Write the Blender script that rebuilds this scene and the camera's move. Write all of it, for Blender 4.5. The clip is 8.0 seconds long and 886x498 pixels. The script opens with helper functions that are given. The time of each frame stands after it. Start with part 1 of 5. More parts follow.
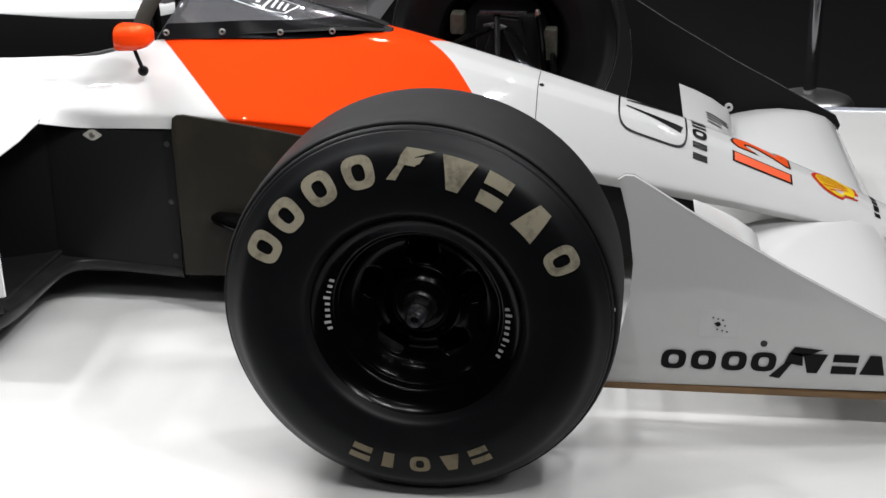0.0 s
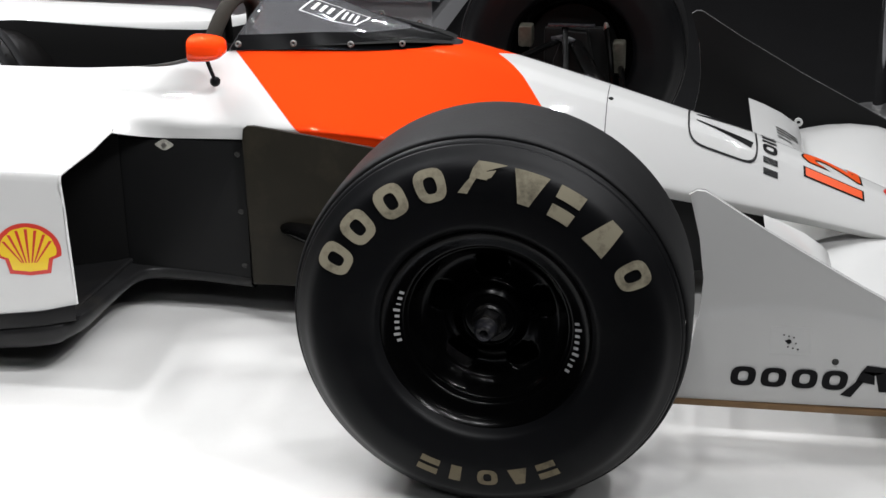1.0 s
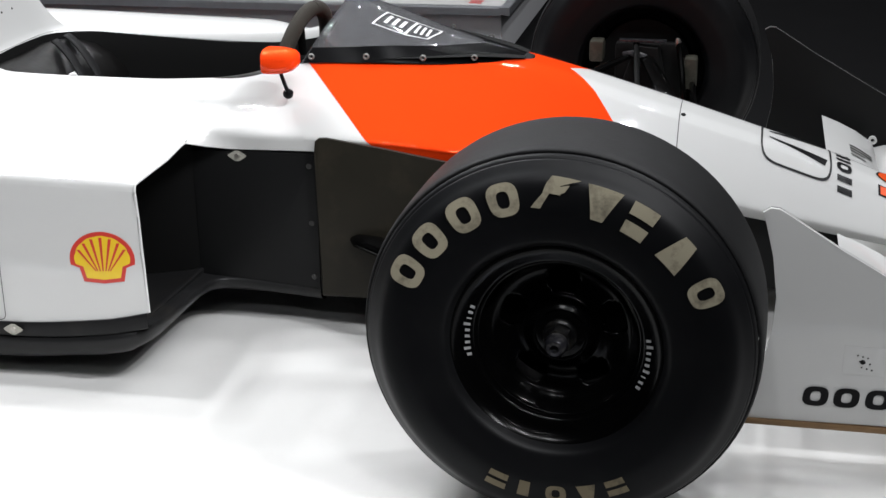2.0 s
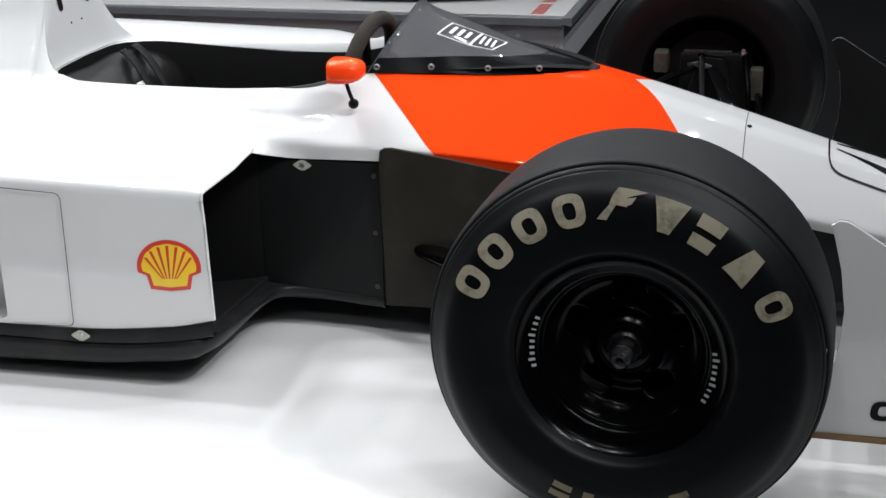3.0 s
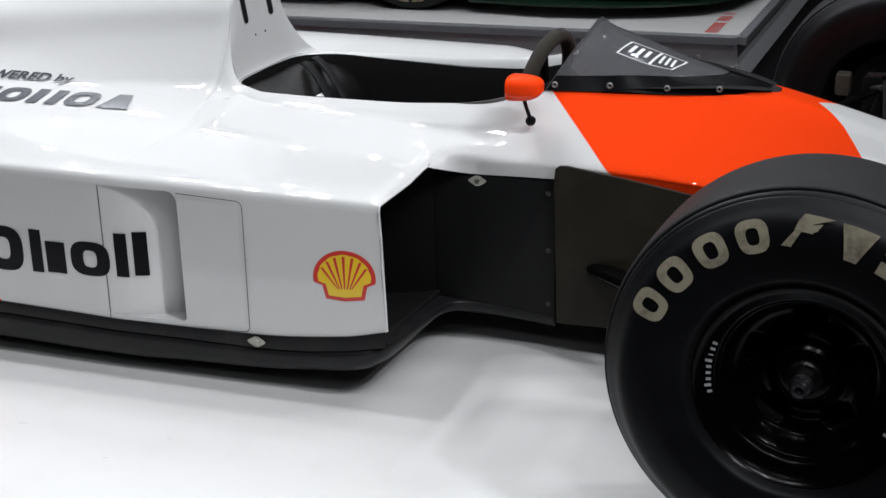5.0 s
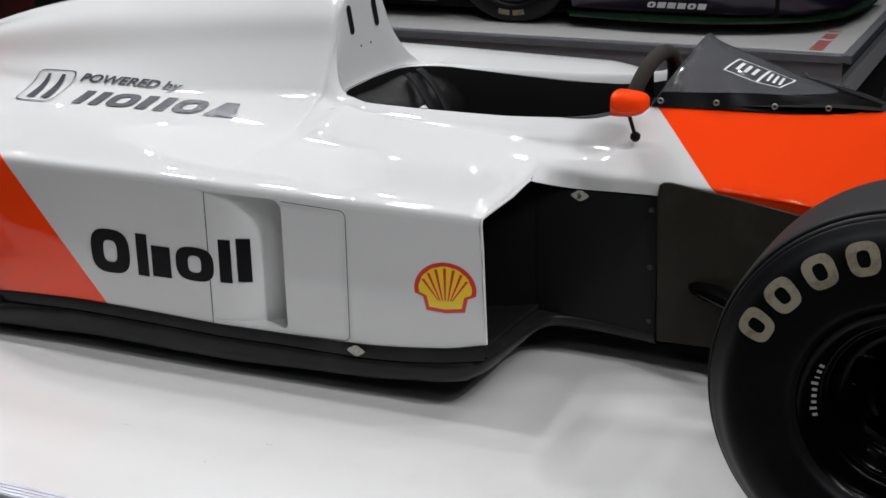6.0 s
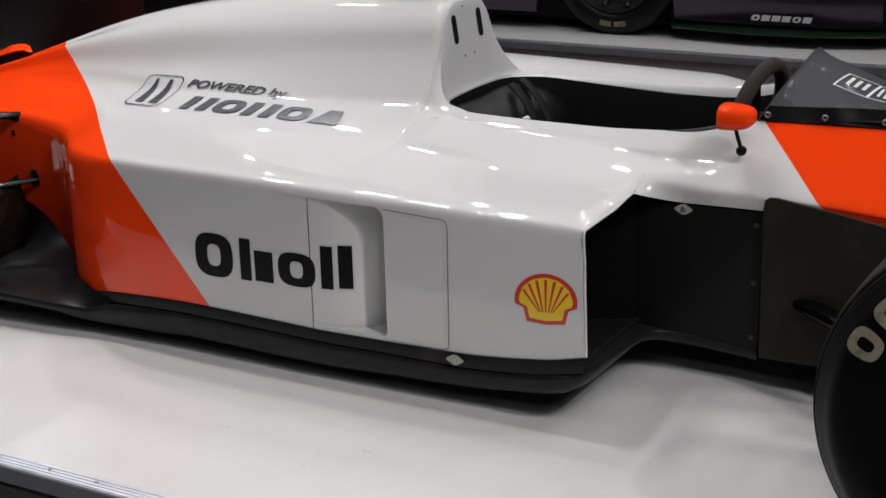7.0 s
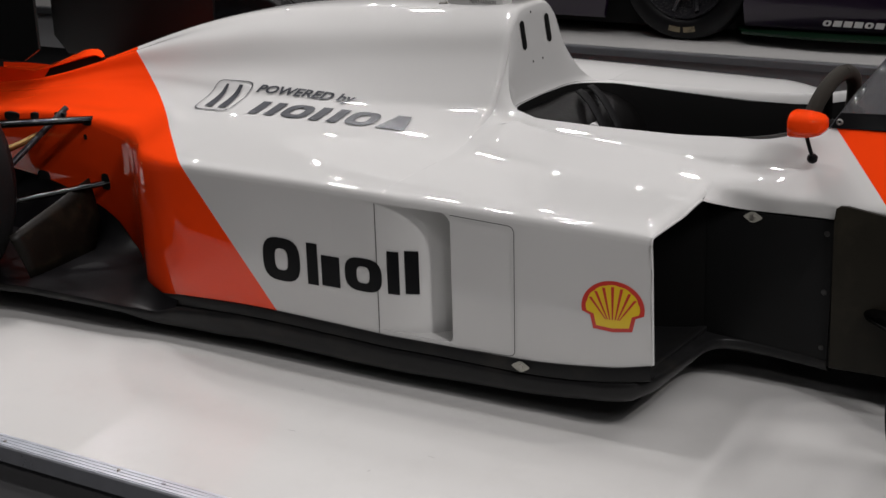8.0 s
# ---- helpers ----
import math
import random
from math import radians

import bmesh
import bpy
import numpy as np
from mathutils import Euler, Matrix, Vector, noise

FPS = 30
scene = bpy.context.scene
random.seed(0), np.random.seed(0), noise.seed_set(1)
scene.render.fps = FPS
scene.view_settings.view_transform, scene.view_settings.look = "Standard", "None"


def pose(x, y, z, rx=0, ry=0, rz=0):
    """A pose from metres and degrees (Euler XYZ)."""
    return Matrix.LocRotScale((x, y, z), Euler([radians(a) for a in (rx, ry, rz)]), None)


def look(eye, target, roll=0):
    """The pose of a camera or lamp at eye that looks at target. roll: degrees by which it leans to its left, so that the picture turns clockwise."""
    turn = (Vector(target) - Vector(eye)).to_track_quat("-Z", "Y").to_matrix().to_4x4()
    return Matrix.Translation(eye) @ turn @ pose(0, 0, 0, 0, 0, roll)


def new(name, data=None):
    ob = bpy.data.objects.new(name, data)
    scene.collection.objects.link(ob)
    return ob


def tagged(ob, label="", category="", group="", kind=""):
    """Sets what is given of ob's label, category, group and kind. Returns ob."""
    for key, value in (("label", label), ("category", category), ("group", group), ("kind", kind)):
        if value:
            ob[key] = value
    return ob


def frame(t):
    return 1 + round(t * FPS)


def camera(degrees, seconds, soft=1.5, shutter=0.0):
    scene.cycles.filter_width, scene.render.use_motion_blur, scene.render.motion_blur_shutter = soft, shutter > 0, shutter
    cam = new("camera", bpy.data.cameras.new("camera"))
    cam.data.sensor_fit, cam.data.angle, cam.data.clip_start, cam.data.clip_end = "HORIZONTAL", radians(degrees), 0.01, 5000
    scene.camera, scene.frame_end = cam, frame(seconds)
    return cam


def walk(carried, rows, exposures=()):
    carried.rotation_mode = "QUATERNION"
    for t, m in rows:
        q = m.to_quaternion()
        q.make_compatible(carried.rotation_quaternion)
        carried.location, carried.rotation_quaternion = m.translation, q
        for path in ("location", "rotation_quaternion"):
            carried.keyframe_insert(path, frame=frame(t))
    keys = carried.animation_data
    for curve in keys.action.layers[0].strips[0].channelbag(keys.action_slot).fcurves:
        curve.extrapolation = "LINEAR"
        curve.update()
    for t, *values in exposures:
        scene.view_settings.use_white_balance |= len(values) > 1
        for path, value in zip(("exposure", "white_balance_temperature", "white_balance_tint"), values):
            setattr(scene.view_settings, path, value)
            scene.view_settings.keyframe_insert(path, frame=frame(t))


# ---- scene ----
cam = camera(34.1, 8.0, soft=1.5)
PATH = [
    (0, (0.294, -3.082, 1.239), (0.064, -1.235, 0.508), -0.6),
    (0.5, (0.288, -3.085, 1.242), (0.021, -1.24, 0.515), -0.8),
    (1, (0.276, -3.084, 1.244), (-0.035, -1.243, 0.527), -0.8),
    (1.5, (0.268, -3.085, 1.245), (-0.087, -1.248, 0.537), -0.8),
    (3, (0.251, -3.09, 1.248), (-0.225, -1.272, 0.563), -1.3),
    (3.5, (0.245, -3.093, 1.249), (-0.271, -1.285, 0.568), -1.5),
    (4, (0.237, -3.096, 1.25), (-0.331, -1.301, 0.576), -1.7),
    (4.5, (0.228, -3.096, 1.253), (-0.397, -1.318, 0.583), -1.7),
    (6, (0.199, -3.107, 1.258), (-0.602, -1.391, 0.615), -1.4),
    (6.5, (0.187, -3.109, 1.258), (-0.67, -1.418, 0.623), -1.4),
    (7, (0.182, -3.113, 1.258), (-0.735, -1.45, 0.631), -1.4),
    (7.5, (0.181, -3.112, 1.258), (-0.783, -1.474, 0.637), -1.7),
    (8, (0.179, -3.111, 1.259), (-0.818, -1.491, 0.641), -1.8),
]
EXPOSURES = [(0, 0.02, 6500, 10), (1.5, 0.03, 6450, 10), (3, -0.13, 6300, 9), (4.5, -0.47, 6250, 10), (6, -0.86, 6400, 11), (7, -1.08, 6600, 12.5), (8, -1.25, 6750, 13.5)]
walk(cam, [(t, look(eye, target, roll)) for t, eye, target, roll in PATH], EXPOSURES)

# ---- light: a dark exhibition hall with rows of ceiling spots ----
world = bpy.data.worlds.new("hall_air")
scene.world = world
world.use_nodes = True
world.node_tree.nodes["Background"].inputs[0].default_value = (1.0, 0.95, 0.88, 1)
world.node_tree.nodes["Background"].inputs[1].default_value = 0.13

FLOOR_Z = -0.25
CEILING_Z = 7.0
LAMP_Z = 6.2


def spot(x, y, watts, aim, size=0.12, spread=180, tint=(0.98, 0.985, 1.0)):
    data = bpy.data.lights.new("ceiling_spot", "AREA")
    data.shape, data.size, data.energy, data.color = "DISK", size, watts, tint
    data.spread = radians(spread)
    ob = new("ceiling_spot_light", data)
    ob.matrix_world = look((x, y, LAMP_Z), aim)
    return ob


def beam(x, y, watts, aim, cone=46, tint=(0.98, 0.985, 1.0)):
    """A narrow spotlight."""
    data = bpy.data.lights.new("ceiling_beam", "SPOT")
    data.shadow_soft_size, data.energy, data.color = 0.11, watts, tint
    data.spot_size, data.spot_blend = radians(cone), 0.8
    ob = new("ceiling_beam_light", data)
    ob.matrix_world = look((x, y, LAMP_Z), aim)
    return ob


# narrow beams from the near side, beyond the nose, turned back onto the flank of the car
BEAMS = [(x, y, watts, (aim_x, -0.5, 0.3)) for x, y, watts, aim_x in ((1.6, -4.1, 380, 0.85), (2.6, -4.8, 330, -2.15), (3.6, -2.9, 950, -2.9), (4.6, -3.1, 1100, -3.1), (5.6, -4.2, 180, -2.0))]
# one added beam to brighten the far platform's fascia
BEAMS.append((-0.9, 0.4, 240, (-1.3, 3.5, 0.0)))
# and one added from the near side to brighten the front wheel
BEAMS.append((-0.5, -4.2, 200, (0.1, -1.0, 0.15)))
for bx, by, bw, aim in BEAMS:
    beam(bx, by, bw, aim, 46 if bw < 250 and bx > 2 else 34)

# rows of spots, each turned towards the cars: x and share of the row's power
OVER_ROW = ((-5.6, 1.60), (-4.1, 1.50), (-2.6, 0.62), (-1.1, 0.24), (0.4, 0.30), (1.9, 0.84), (3.4, 0.85))
SPOTS = []
for row, row_y, watts, aim_y in ((OVER_ROW, 1.3, 70, 0.2), (OVER_ROW, 4.0, 54, 1.0)):
    for n, (x, share) in enumerate(row):
        SPOTS.append((x, row_y + (0.55, -0.45, 0.1, -0.7)[n % 4], watts * share, (x * 0.55 - 0.6, aim_y, 0.2)))
# a row straight over the near flank of the car
for x, watts in ((-3.5, 125), (-2.6, 66)):
    SPOTS.append((x, -0.30, watts, (x + 0.1, -0.25, 0.4)))
# two faint ones over the visitors' side
for x in (-1.2, 0.5):
    SPOTS.append((x, -4.1, 13, (x * 0.5, -0.8, 0.3)))
# weaker spots further back over the hall
for row_y, watts, aim_y in ((7.4, 25, 1.5), (11.2, 28, 3.0)):
    for x in (-10.8, -8.2, -5.7, -3.2, -0.7):
        SPOTS.append((x, row_y, watts, (x * 0.6 - 0.4, aim_y, 0.2)))
# a dim fill row along the near wall, added to lift the under-car shade
for x in (-0.2, 3.0):
    SPOTS.append((x, -8.2, 22, (x * 0.5 - 0.6, -0.6, 0.1)))
for sx, sy, sw, aim in SPOTS:
    if sw > 60:
        spot(sx, sy, sw * 0.28, aim, 0.30, 75)
    else:
        spot(sx, sy, sw, aim)


# ---- materials ----
def material(name, base, rough=0.5, metal=0.0, coat=0.0, spec=0.5, bump=0.0, bump_scale=80.0, vary=0.0, vary_scale=6.0, rough_vary=0.0, wear=None, wear_scale=18.0, wear_amount=0.35):
    """A principled surface with broad colour variation, fine relief and optional worn patches."""
    m = bpy.data.materials.new(name)
    m.use_nodes = True
    t = m.node_tree
    p = t.nodes["Principled BSDF"]
    p.inputs["Base Color"].default_value = (*base, 1)
    p.inputs["Roughness"].default_value = rough
    p.inputs["Metallic"].default_value = metal
    p.inputs["Coat Weight"].default_value = coat
    p.inputs["Coat Roughness"].default_value = 0.03
    p.inputs["Specular IOR Level"].default_value = spec
    co = t.nodes.new("ShaderNodeTexCoord").outputs["Object"]
    out = None
    if vary:
        n = t.nodes.new("ShaderNodeTexNoise")
        n.inputs["Scale"].default_value, n.inputs["Detail"].default_value = vary_scale, 5
        t.links.new(co, n.inputs["Vector"])
        mix = t.nodes.new("ShaderNodeMix")
        mix.data_type = "RGBA"
        mix.inputs[6].default_value = (*[c * (1 - vary) for c in base], 1)
        mix.inputs[7].default_value = (*[min(1, c * (1 + vary)) for c in base], 1)
        t.links.new(n.outputs["Fac"], mix.inputs[0])
        out = mix.outputs[2]
        if rough_vary:
            r = t.nodes.new("ShaderNodeMapRange")
            r.inputs["To Min"].default_value, r.inputs["To Max"].default_value = rough - rough_vary, rough + rough_vary
            t.links.new(n.outputs["Fac"], r.inputs["Value"])
            t.links.new(r.outputs[0], p.inputs["Roughness"])
    if wear:
        n = t.nodes.new("ShaderNodeTexNoise")
        n.inputs["Scale"].default_value, n.inputs["Detail"].default_value, n.inputs["Roughness"].default_value = wear_scale, 8, 0.65
        t.links.new(co, n.inputs["Vector"])
        r = t.nodes.new("ShaderNodeMapRange")
        r.inputs["From Min"].default_value, r.inputs["From Max"].default_value = 0.5, 0.72
        r.inputs["To Max"].default_value = wear_amount
        t.links.new(n.outputs["Fac"], r.inputs["Value"])
        mix = t.nodes.new("ShaderNodeMix")
        mix.data_type = "RGBA"
        if out:
            t.links.new(out, mix.inputs[6])
        else:
            mix.inputs[6].default_value = (*base, 1)
        mix.inputs[7].default_value = (*wear, 1)
        t.links.new(r.outputs[0], mix.inputs[0])
        out = mix.outputs[2]
    if out:
        t.links.new(out, p.inputs["Base Color"])
    if bump:
        n = t.nodes.new("ShaderNodeTexNoise")
        n.inputs["Scale"].default_value, n.inputs["Detail"].default_value = bump_scale, 4
        t.links.new(co, n.inputs["Vector"])
        b = t.nodes.new("ShaderNodeBump")
        b.inputs["Strength"].default_value, b.inputs["Distance"].default_value = bump, 0.002
        t.links.new(n.outputs["Fac"], b.inputs["Height"])
        t.links.new(b.outputs[0], p.inputs["Normal"])
    return m


WHITE = (0.64, 0.64, 0.63)
ORANGE = (1.0, 0.060, 0.007)
PAINT_WHITE = material("white_gloss_paint", WHITE, 0.4, coat=1.0, spec=0.0, vary=0.03, vary_scale=3, bump=0.02, bump_scale=35)
PAINT_ORANGE = material("orange_gloss_paint", ORANGE, 0.4, coat=0.8, spec=0.0, vary=0.04, vary_scale=3, bump=0.02, bump_scale=35)


def livery():
    """White paint with the orange fields, divided by straight lines on the car."""
    m = material("white_and_orange_livery", WHITE, 0.4, coat=1.0, spec=0.0, bump=0.02, bump_scale=35)
    t = m.node_tree
    co = t.nodes.new("ShaderNodeTexCoord").outputs["Object"]
    sep = t.nodes.new("ShaderNodeSeparateXYZ")
    t.links.new(co, sep.inputs[0])

    def calc(op, a, b):
        n = t.nodes.new("ShaderNodeMath")
        n.operation = op
        for i, v in enumerate((a, b)):
            if isinstance(v, (int, float)):
                n.inputs[i].default_value = v
            else:
                t.links.new(v, n.inputs[i])
        return n.outputs[0]

    x, z = sep.outputs[0], sep.outputs[2]
    y = calc("ABSOLUTE", sep.outputs[1], 0)
    # cowl field: behind its front border, ahead of its rear border
    rear_edge = calc("ADD", x, calc("MULTIPLY", z, 1.174))
    front_edge = calc("SUBTRACT", x, calc("MULTIPLY", y, 0.77))
    cowl = calc("MULTIPLY", calc("GREATER_THAN", rear_edge, -0.65 + 1.174 * 0.562), calc("LESS_THAN", front_edge, -0.115))
    tail_edge = calc("SUBTRACT", calc("ADD", x, calc("MULTIPLY", z, 0.81)), calc("MULTIPLY", y, 0.947))
    tail = calc("LESS_THAN", tail_edge, -2.308)
    n = t.nodes.new("ShaderNodeTexNoise")
    n.inputs["Scale"].default_value = 3
    t.links.new(co, n.inputs["Vector"])
    mixes = []
    for base, v in ((WHITE, 0.03), (ORANGE, 0.05)):
        mix = t.nodes.new("ShaderNodeMix")
        mix.data_type = "RGBA"
        mix.inputs[6].default_value = (*[c * (1 - v) for c in base], 1)
        mix.inputs[7].default_value = (*[min(1, c * (1 + v)) for c in base], 1)
        t.links.new(n.outputs["Fac"], mix.inputs[0])
        mixes.append(mix.outputs[2])
    mix = t.nodes.new("ShaderNodeMix")
    mix.data_type = "RGBA"
    t.links.new(calc("MAXIMUM", cowl, tail), mix.inputs[0])
    t.links.new(mixes[0], mix.inputs[6])
    t.links.new(mixes[1], mix.inputs[7])
    t.links.new(mix.outputs[2], t.nodes["Principled BSDF"].inputs["Base Color"])
    return m


LIVERY = livery()
SATIN_BLACK = material("satin_black_panel", (0.0082, 0.0084, 0.0086), 0.42, spec=0.15, bump=0.05, bump_scale=120, vary=0.25, vary_scale=5)
FLOOR_BLACK = material("black_floor_tray", (0.0042, 0.0040, 0.0047), 0.34, spec=0.28, bump=0.05, bump_scale=90, vary=0.3, vary_scale=4, wear=(0.022, 0.019, 0.022), wear_scale=9, wear_amount=0.3)
CARBON = material("weathered_carbon", (0.0155, 0.0135, 0.0092), 0.5, spec=0.22, bump=0.08, bump_scale=260, vary=0.3, vary_scale=7, wear=(0.05, 0.042, 0.028), wear_scale=11, wear_amount=0.3)
# darker copy of CARBON: shade ahead of the rear tyre put into its colour
SHADED_COMPOSITE = material("shaded_brown_composite", (0.0048, 0.0038, 0.0026), 0.42, spec=0.2, bump=0.06, bump_scale=120, vary=0.4, vary_scale=9, wear=(0.05, 0.038, 0.022), wear_scale=13, wear_amount=0.3)
MATT_BLACK = material("matt_black", (0.004, 0.004, 0.004), 0.8, spec=0.2, vary=0.2)
TREAD = material("worn_tread_rubber", (0.0072, 0.0072, 0.0077), 0.6, spec=0.26, bump=0.22, bump_scale=240, vary=0.25, vary_scale=5, wear=(0.02, 0.02, 0.021), wear_scale=14, wear_amount=0.4)
SIDEWALL = material("black_sidewall_rubber", (0.0042, 0.0044, 0.0052), 0.45, spec=0.20, bump=0.025, bump_scale=190, vary=0.3, vary_scale=6, wear=(0.03, 0.03, 0.028), wear_scale=10, wear_amount=0.14)
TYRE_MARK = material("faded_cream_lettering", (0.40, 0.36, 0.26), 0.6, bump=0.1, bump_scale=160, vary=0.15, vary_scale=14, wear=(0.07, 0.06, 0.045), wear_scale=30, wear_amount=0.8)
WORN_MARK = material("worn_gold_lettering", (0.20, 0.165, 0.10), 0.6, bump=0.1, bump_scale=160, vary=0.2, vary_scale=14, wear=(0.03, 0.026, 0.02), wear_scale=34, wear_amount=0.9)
GLOSS_BLACK = material("gloss_black_wheel", (0.0018, 0.0018, 0.0018), 0.17, coat=0.0, spec=0.22, vary=0.2, bump=0.015, bump_scale=60)
WHEEL_BLACK = material("gloss_black_wheel_paint", (0.0015, 0.0015, 0.0016), 0.19, spec=0.16, vary=0.2, bump=0.012, bump_scale=60)
DECAL_BLACK = material("black_decal", (0.007, 0.007, 0.008), 0.3, spec=0.12, vary=0.15, vary_scale=12)
DECAL_GREY = material("silver_grey_decal", (0.07, 0.075, 0.085), 0.3, metal=0.15, spec=0.3, vary=0.3, vary_scale=18)
DECAL_WHITE = material("white_decal", (0.75, 0.75, 0.75), 0.4, vary=0.05)
BAND_BLACK = material("black_screen_band", (0.003, 0.003, 0.0034), 0.24, spec=0.035, vary=0.2, vary_scale=12)
SCREW = material("zinc_screw_head", (0.22, 0.22, 0.21), 0.45, metal=0.2, vary=0.2, vary_scale=90)
DULL_SCREW = material("dull_screw_head", (0.045, 0.045, 0.043), 0.5, metal=0.4, vary=0.2, vary_scale=90)
SKIRT_GREY = material("dark_grey_skirt", (0.0115, 0.0115, 0.0120), 0.4, spec=0.22, bump=0.04, bump_scale=120, vary=0.25, vary_scale=5, wear=(0.045, 0.040, 0.034), wear_scale=7, wear_amount=0.45)
RIM_GREY = material("worn_grey_print", (0.42, 0.42, 0.42), 0.5, vary=0.1, vary_scale=40)
DECAL_RED = material("red_decal", (0.62, 0.03, 0.02), 0.35, coat=0.4, vary=0.05)
DECAL_YELLOW = material("yellow_decal", (0.85, 0.58, 0.012), 0.35, coat=0.4, vary=0.05)
DECAL_ORANGE = material("orange_decal", (0.9, 0.10, 0.015), 0.35, coat=0.4, vary=0.05)
DARK_STEEL = material("dark_scuffed_steel", (0.030, 0.030, 0.036), 0.28, metal=0.5, vary=0.3, vary_scale=60, wear=(0.3, 0.29, 0.27), wear_scale=90, wear_amount=0.5)
STEEL = material("dull_steel", (0.42, 0.40, 0.37), 0.35, metal=0.9, vary=0.2, vary_scale=60)
CALIPER = material("olive_grey_casting", (0.055, 0.053, 0.040), 0.5, metal=0.3, vary=0.3, vary_scale=30, wear=(0.25, 0.24, 0.2), wear_scale=40, wear_amount=0.3)
NUT_STEEL = material("blackened_steel", (0.006, 0.006, 0.0065), 0.28, metal=0.2, spec=0.3, vary=0.3, vary_scale=60, wear=(0.08, 0.075, 0.065), wear_scale=90, wear_amount=0.35)
PLATE_ZINC = material("pale_zinc_plate", (0.42, 0.41, 0.36), 0.45, metal=0.25, vary=0.2, vary_scale=70, wear=(0.12, 0.11, 0.09), wear_scale=160, wear_amount=0.5)
PATCH = material("dull_clear_film", (0.66, 0.66, 0.65), 0.3, vary=0.06, vary_scale=30)
BRASS = material("dull_brass", (0.30, 0.19, 0.07), 0.4, metal=0.8, vary=0.25, vary_scale=40)
CHROME = material("polished_chrome", (0.75, 0.75, 0.75), 0.08, metal=1.0, vary=0.03)
WORN_CHROME = material("worn_chrome", (0.75, 0.75, 0.75), 0.30, metal=1.0, vary=0.1, vary_scale=20)
ALU = material("brushed_aluminium", (0.76, 0.79, 0.86), 0.30, metal=0.6, vary=0.12, vary_scale=25, rough_vary=0.08, bump=0.05, bump_scale=150)
DULL_ALU = material("dull_grey_aluminium", (0.36, 0.37, 0.39), 0.34, metal=0.6, vary=0.15, vary_scale=25, bump=0.05, bump_scale=150)
WOOD = material("brown_skid_board", (0.22, 0.13, 0.06), 0.6, vary=0.25, vary_scale=30)
SUEDE = material("worn_brown_suede", (0.022, 0.018, 0.013), 0.9, bump=0.3, bump_scale=400, vary=0.3, vary_scale=20)
GAP = material("dark_panel_gap", (0.05, 0.05, 0.05), 0.8, vary=0.2)
BOARD = material("white_gloss_platform", (0.71, 0.705, 0.69), 0.24, coat=0.25, vary=0.03, vary_scale=1.2, rough_vary=0.05, wear=(0.5, 0.49, 0.47), wear_scale=7, wear_amount=0.12)
FASCIA = material("pale_grey_fascia", (0.80, 0.80, 0.82), 0.5, vary=0.08, vary_scale=3, bump=0.05)
CARPET = material("black_carpet", (0.0045, 0.0045, 0.005), 0.95, spec=0.1, vary=0.3, vary_scale=5, bump=0.5, bump_scale=300)
DARK_WALL = material("black_drape", (0.006, 0.006, 0.007), 0.9, vary=0.3, vary_scale=2, bump=0.2, bump_scale=20)
PURPLE = material("deep_purple_paint", (0.013, 0.0018, 0.022), 0.3, coat=0.35, vary=0.1)
GREEN = material("dark_green_paint", (0.003, 0.020, 0.008), 0.35, coat=0.5, vary=0.1)
LEATHER = material("black_padded_vinyl", (0.0030, 0.0027, 0.0027), 0.36, spec=0.22, bump=0.25, bump_scale=45, vary=0.3, vary_scale=12)
NYLON = material("black_nylon", (0.004, 0.004, 0.0045), 0.7, spec=0.1, bump=0.2, bump_scale=200, vary=0.2)


def smoked():
    """Thin smoked plastic: see-through and tinted, with a glossy skin."""
    m = bpy.data.materials.new("smoked_screen")
    m.use_nodes = True
    t = m.node_tree
    t.nodes.remove(t.nodes["Principled BSDF"])
    clear, gloss, mix, fres = (t.nodes.new(n) for n in ("ShaderNodeBsdfTransparent", "ShaderNodeBsdfGlossy", "ShaderNodeMixShader", "ShaderNodeFresnel"))
    clear.inputs[0].default_value = (0.80, 0.81, 0.83, 1)
    gloss.inputs["Roughness"].default_value = 0.03
    fres.inputs[0].default_value = 1.5
    t.links.new(fres.outputs[0], mix.inputs[0])
    t.links.new(clear.outputs[0], mix.inputs[1])
    t.links.new(gloss.outputs[0], mix.inputs[2])
    haze, dusty = t.nodes.new("ShaderNodeBsdfDiffuse"), t.nodes.new("ShaderNodeMixShader")
    haze.inputs[0].default_value = (0.30, 0.30, 0.31, 1)
    dusty.inputs[0].default_value = 0.10
    t.links.new(mix.outputs[0], dusty.inputs[1])
    t.links.new(haze.outputs[0], dusty.inputs[2])
    t.links.new(dusty.outputs[0], t.nodes["Material Output"].inputs[0])
    return m


SMOKED = smoked()


# ---- mesh helpers ----
def finish(name, bm, mat, angle=35):
    bmesh.ops.recalc_face_normals(bm, faces=bm.faces)
    me = bpy.data.meshes.new(name)
    bm.to_mesh(me)
    bm.free()
    for one in (mat if isinstance(mat, (list, tuple)) else [mat]):
        me.materials.append(one)
    me.shade_smooth()
    me.set_sharp_from_angle(angle=radians(angle))
    return me


def part(name, bm, mat, parent, label="", angle=35):
    ob = new(name, finish(name, bm, mat, angle))
    ob.parent = parent
    if label:
        ob["label"] = label
    return ob


def thing(name, label, category, at=(0, 0, 0), group=""):
    ob = new(name)
    ob.location = at
    return tagged(ob, label, category, group)


def structure(name, bm, mat, label="", angle=35):
    return tagged(new(name, finish(name, bm, mat, angle)), label, "", "", "structure")


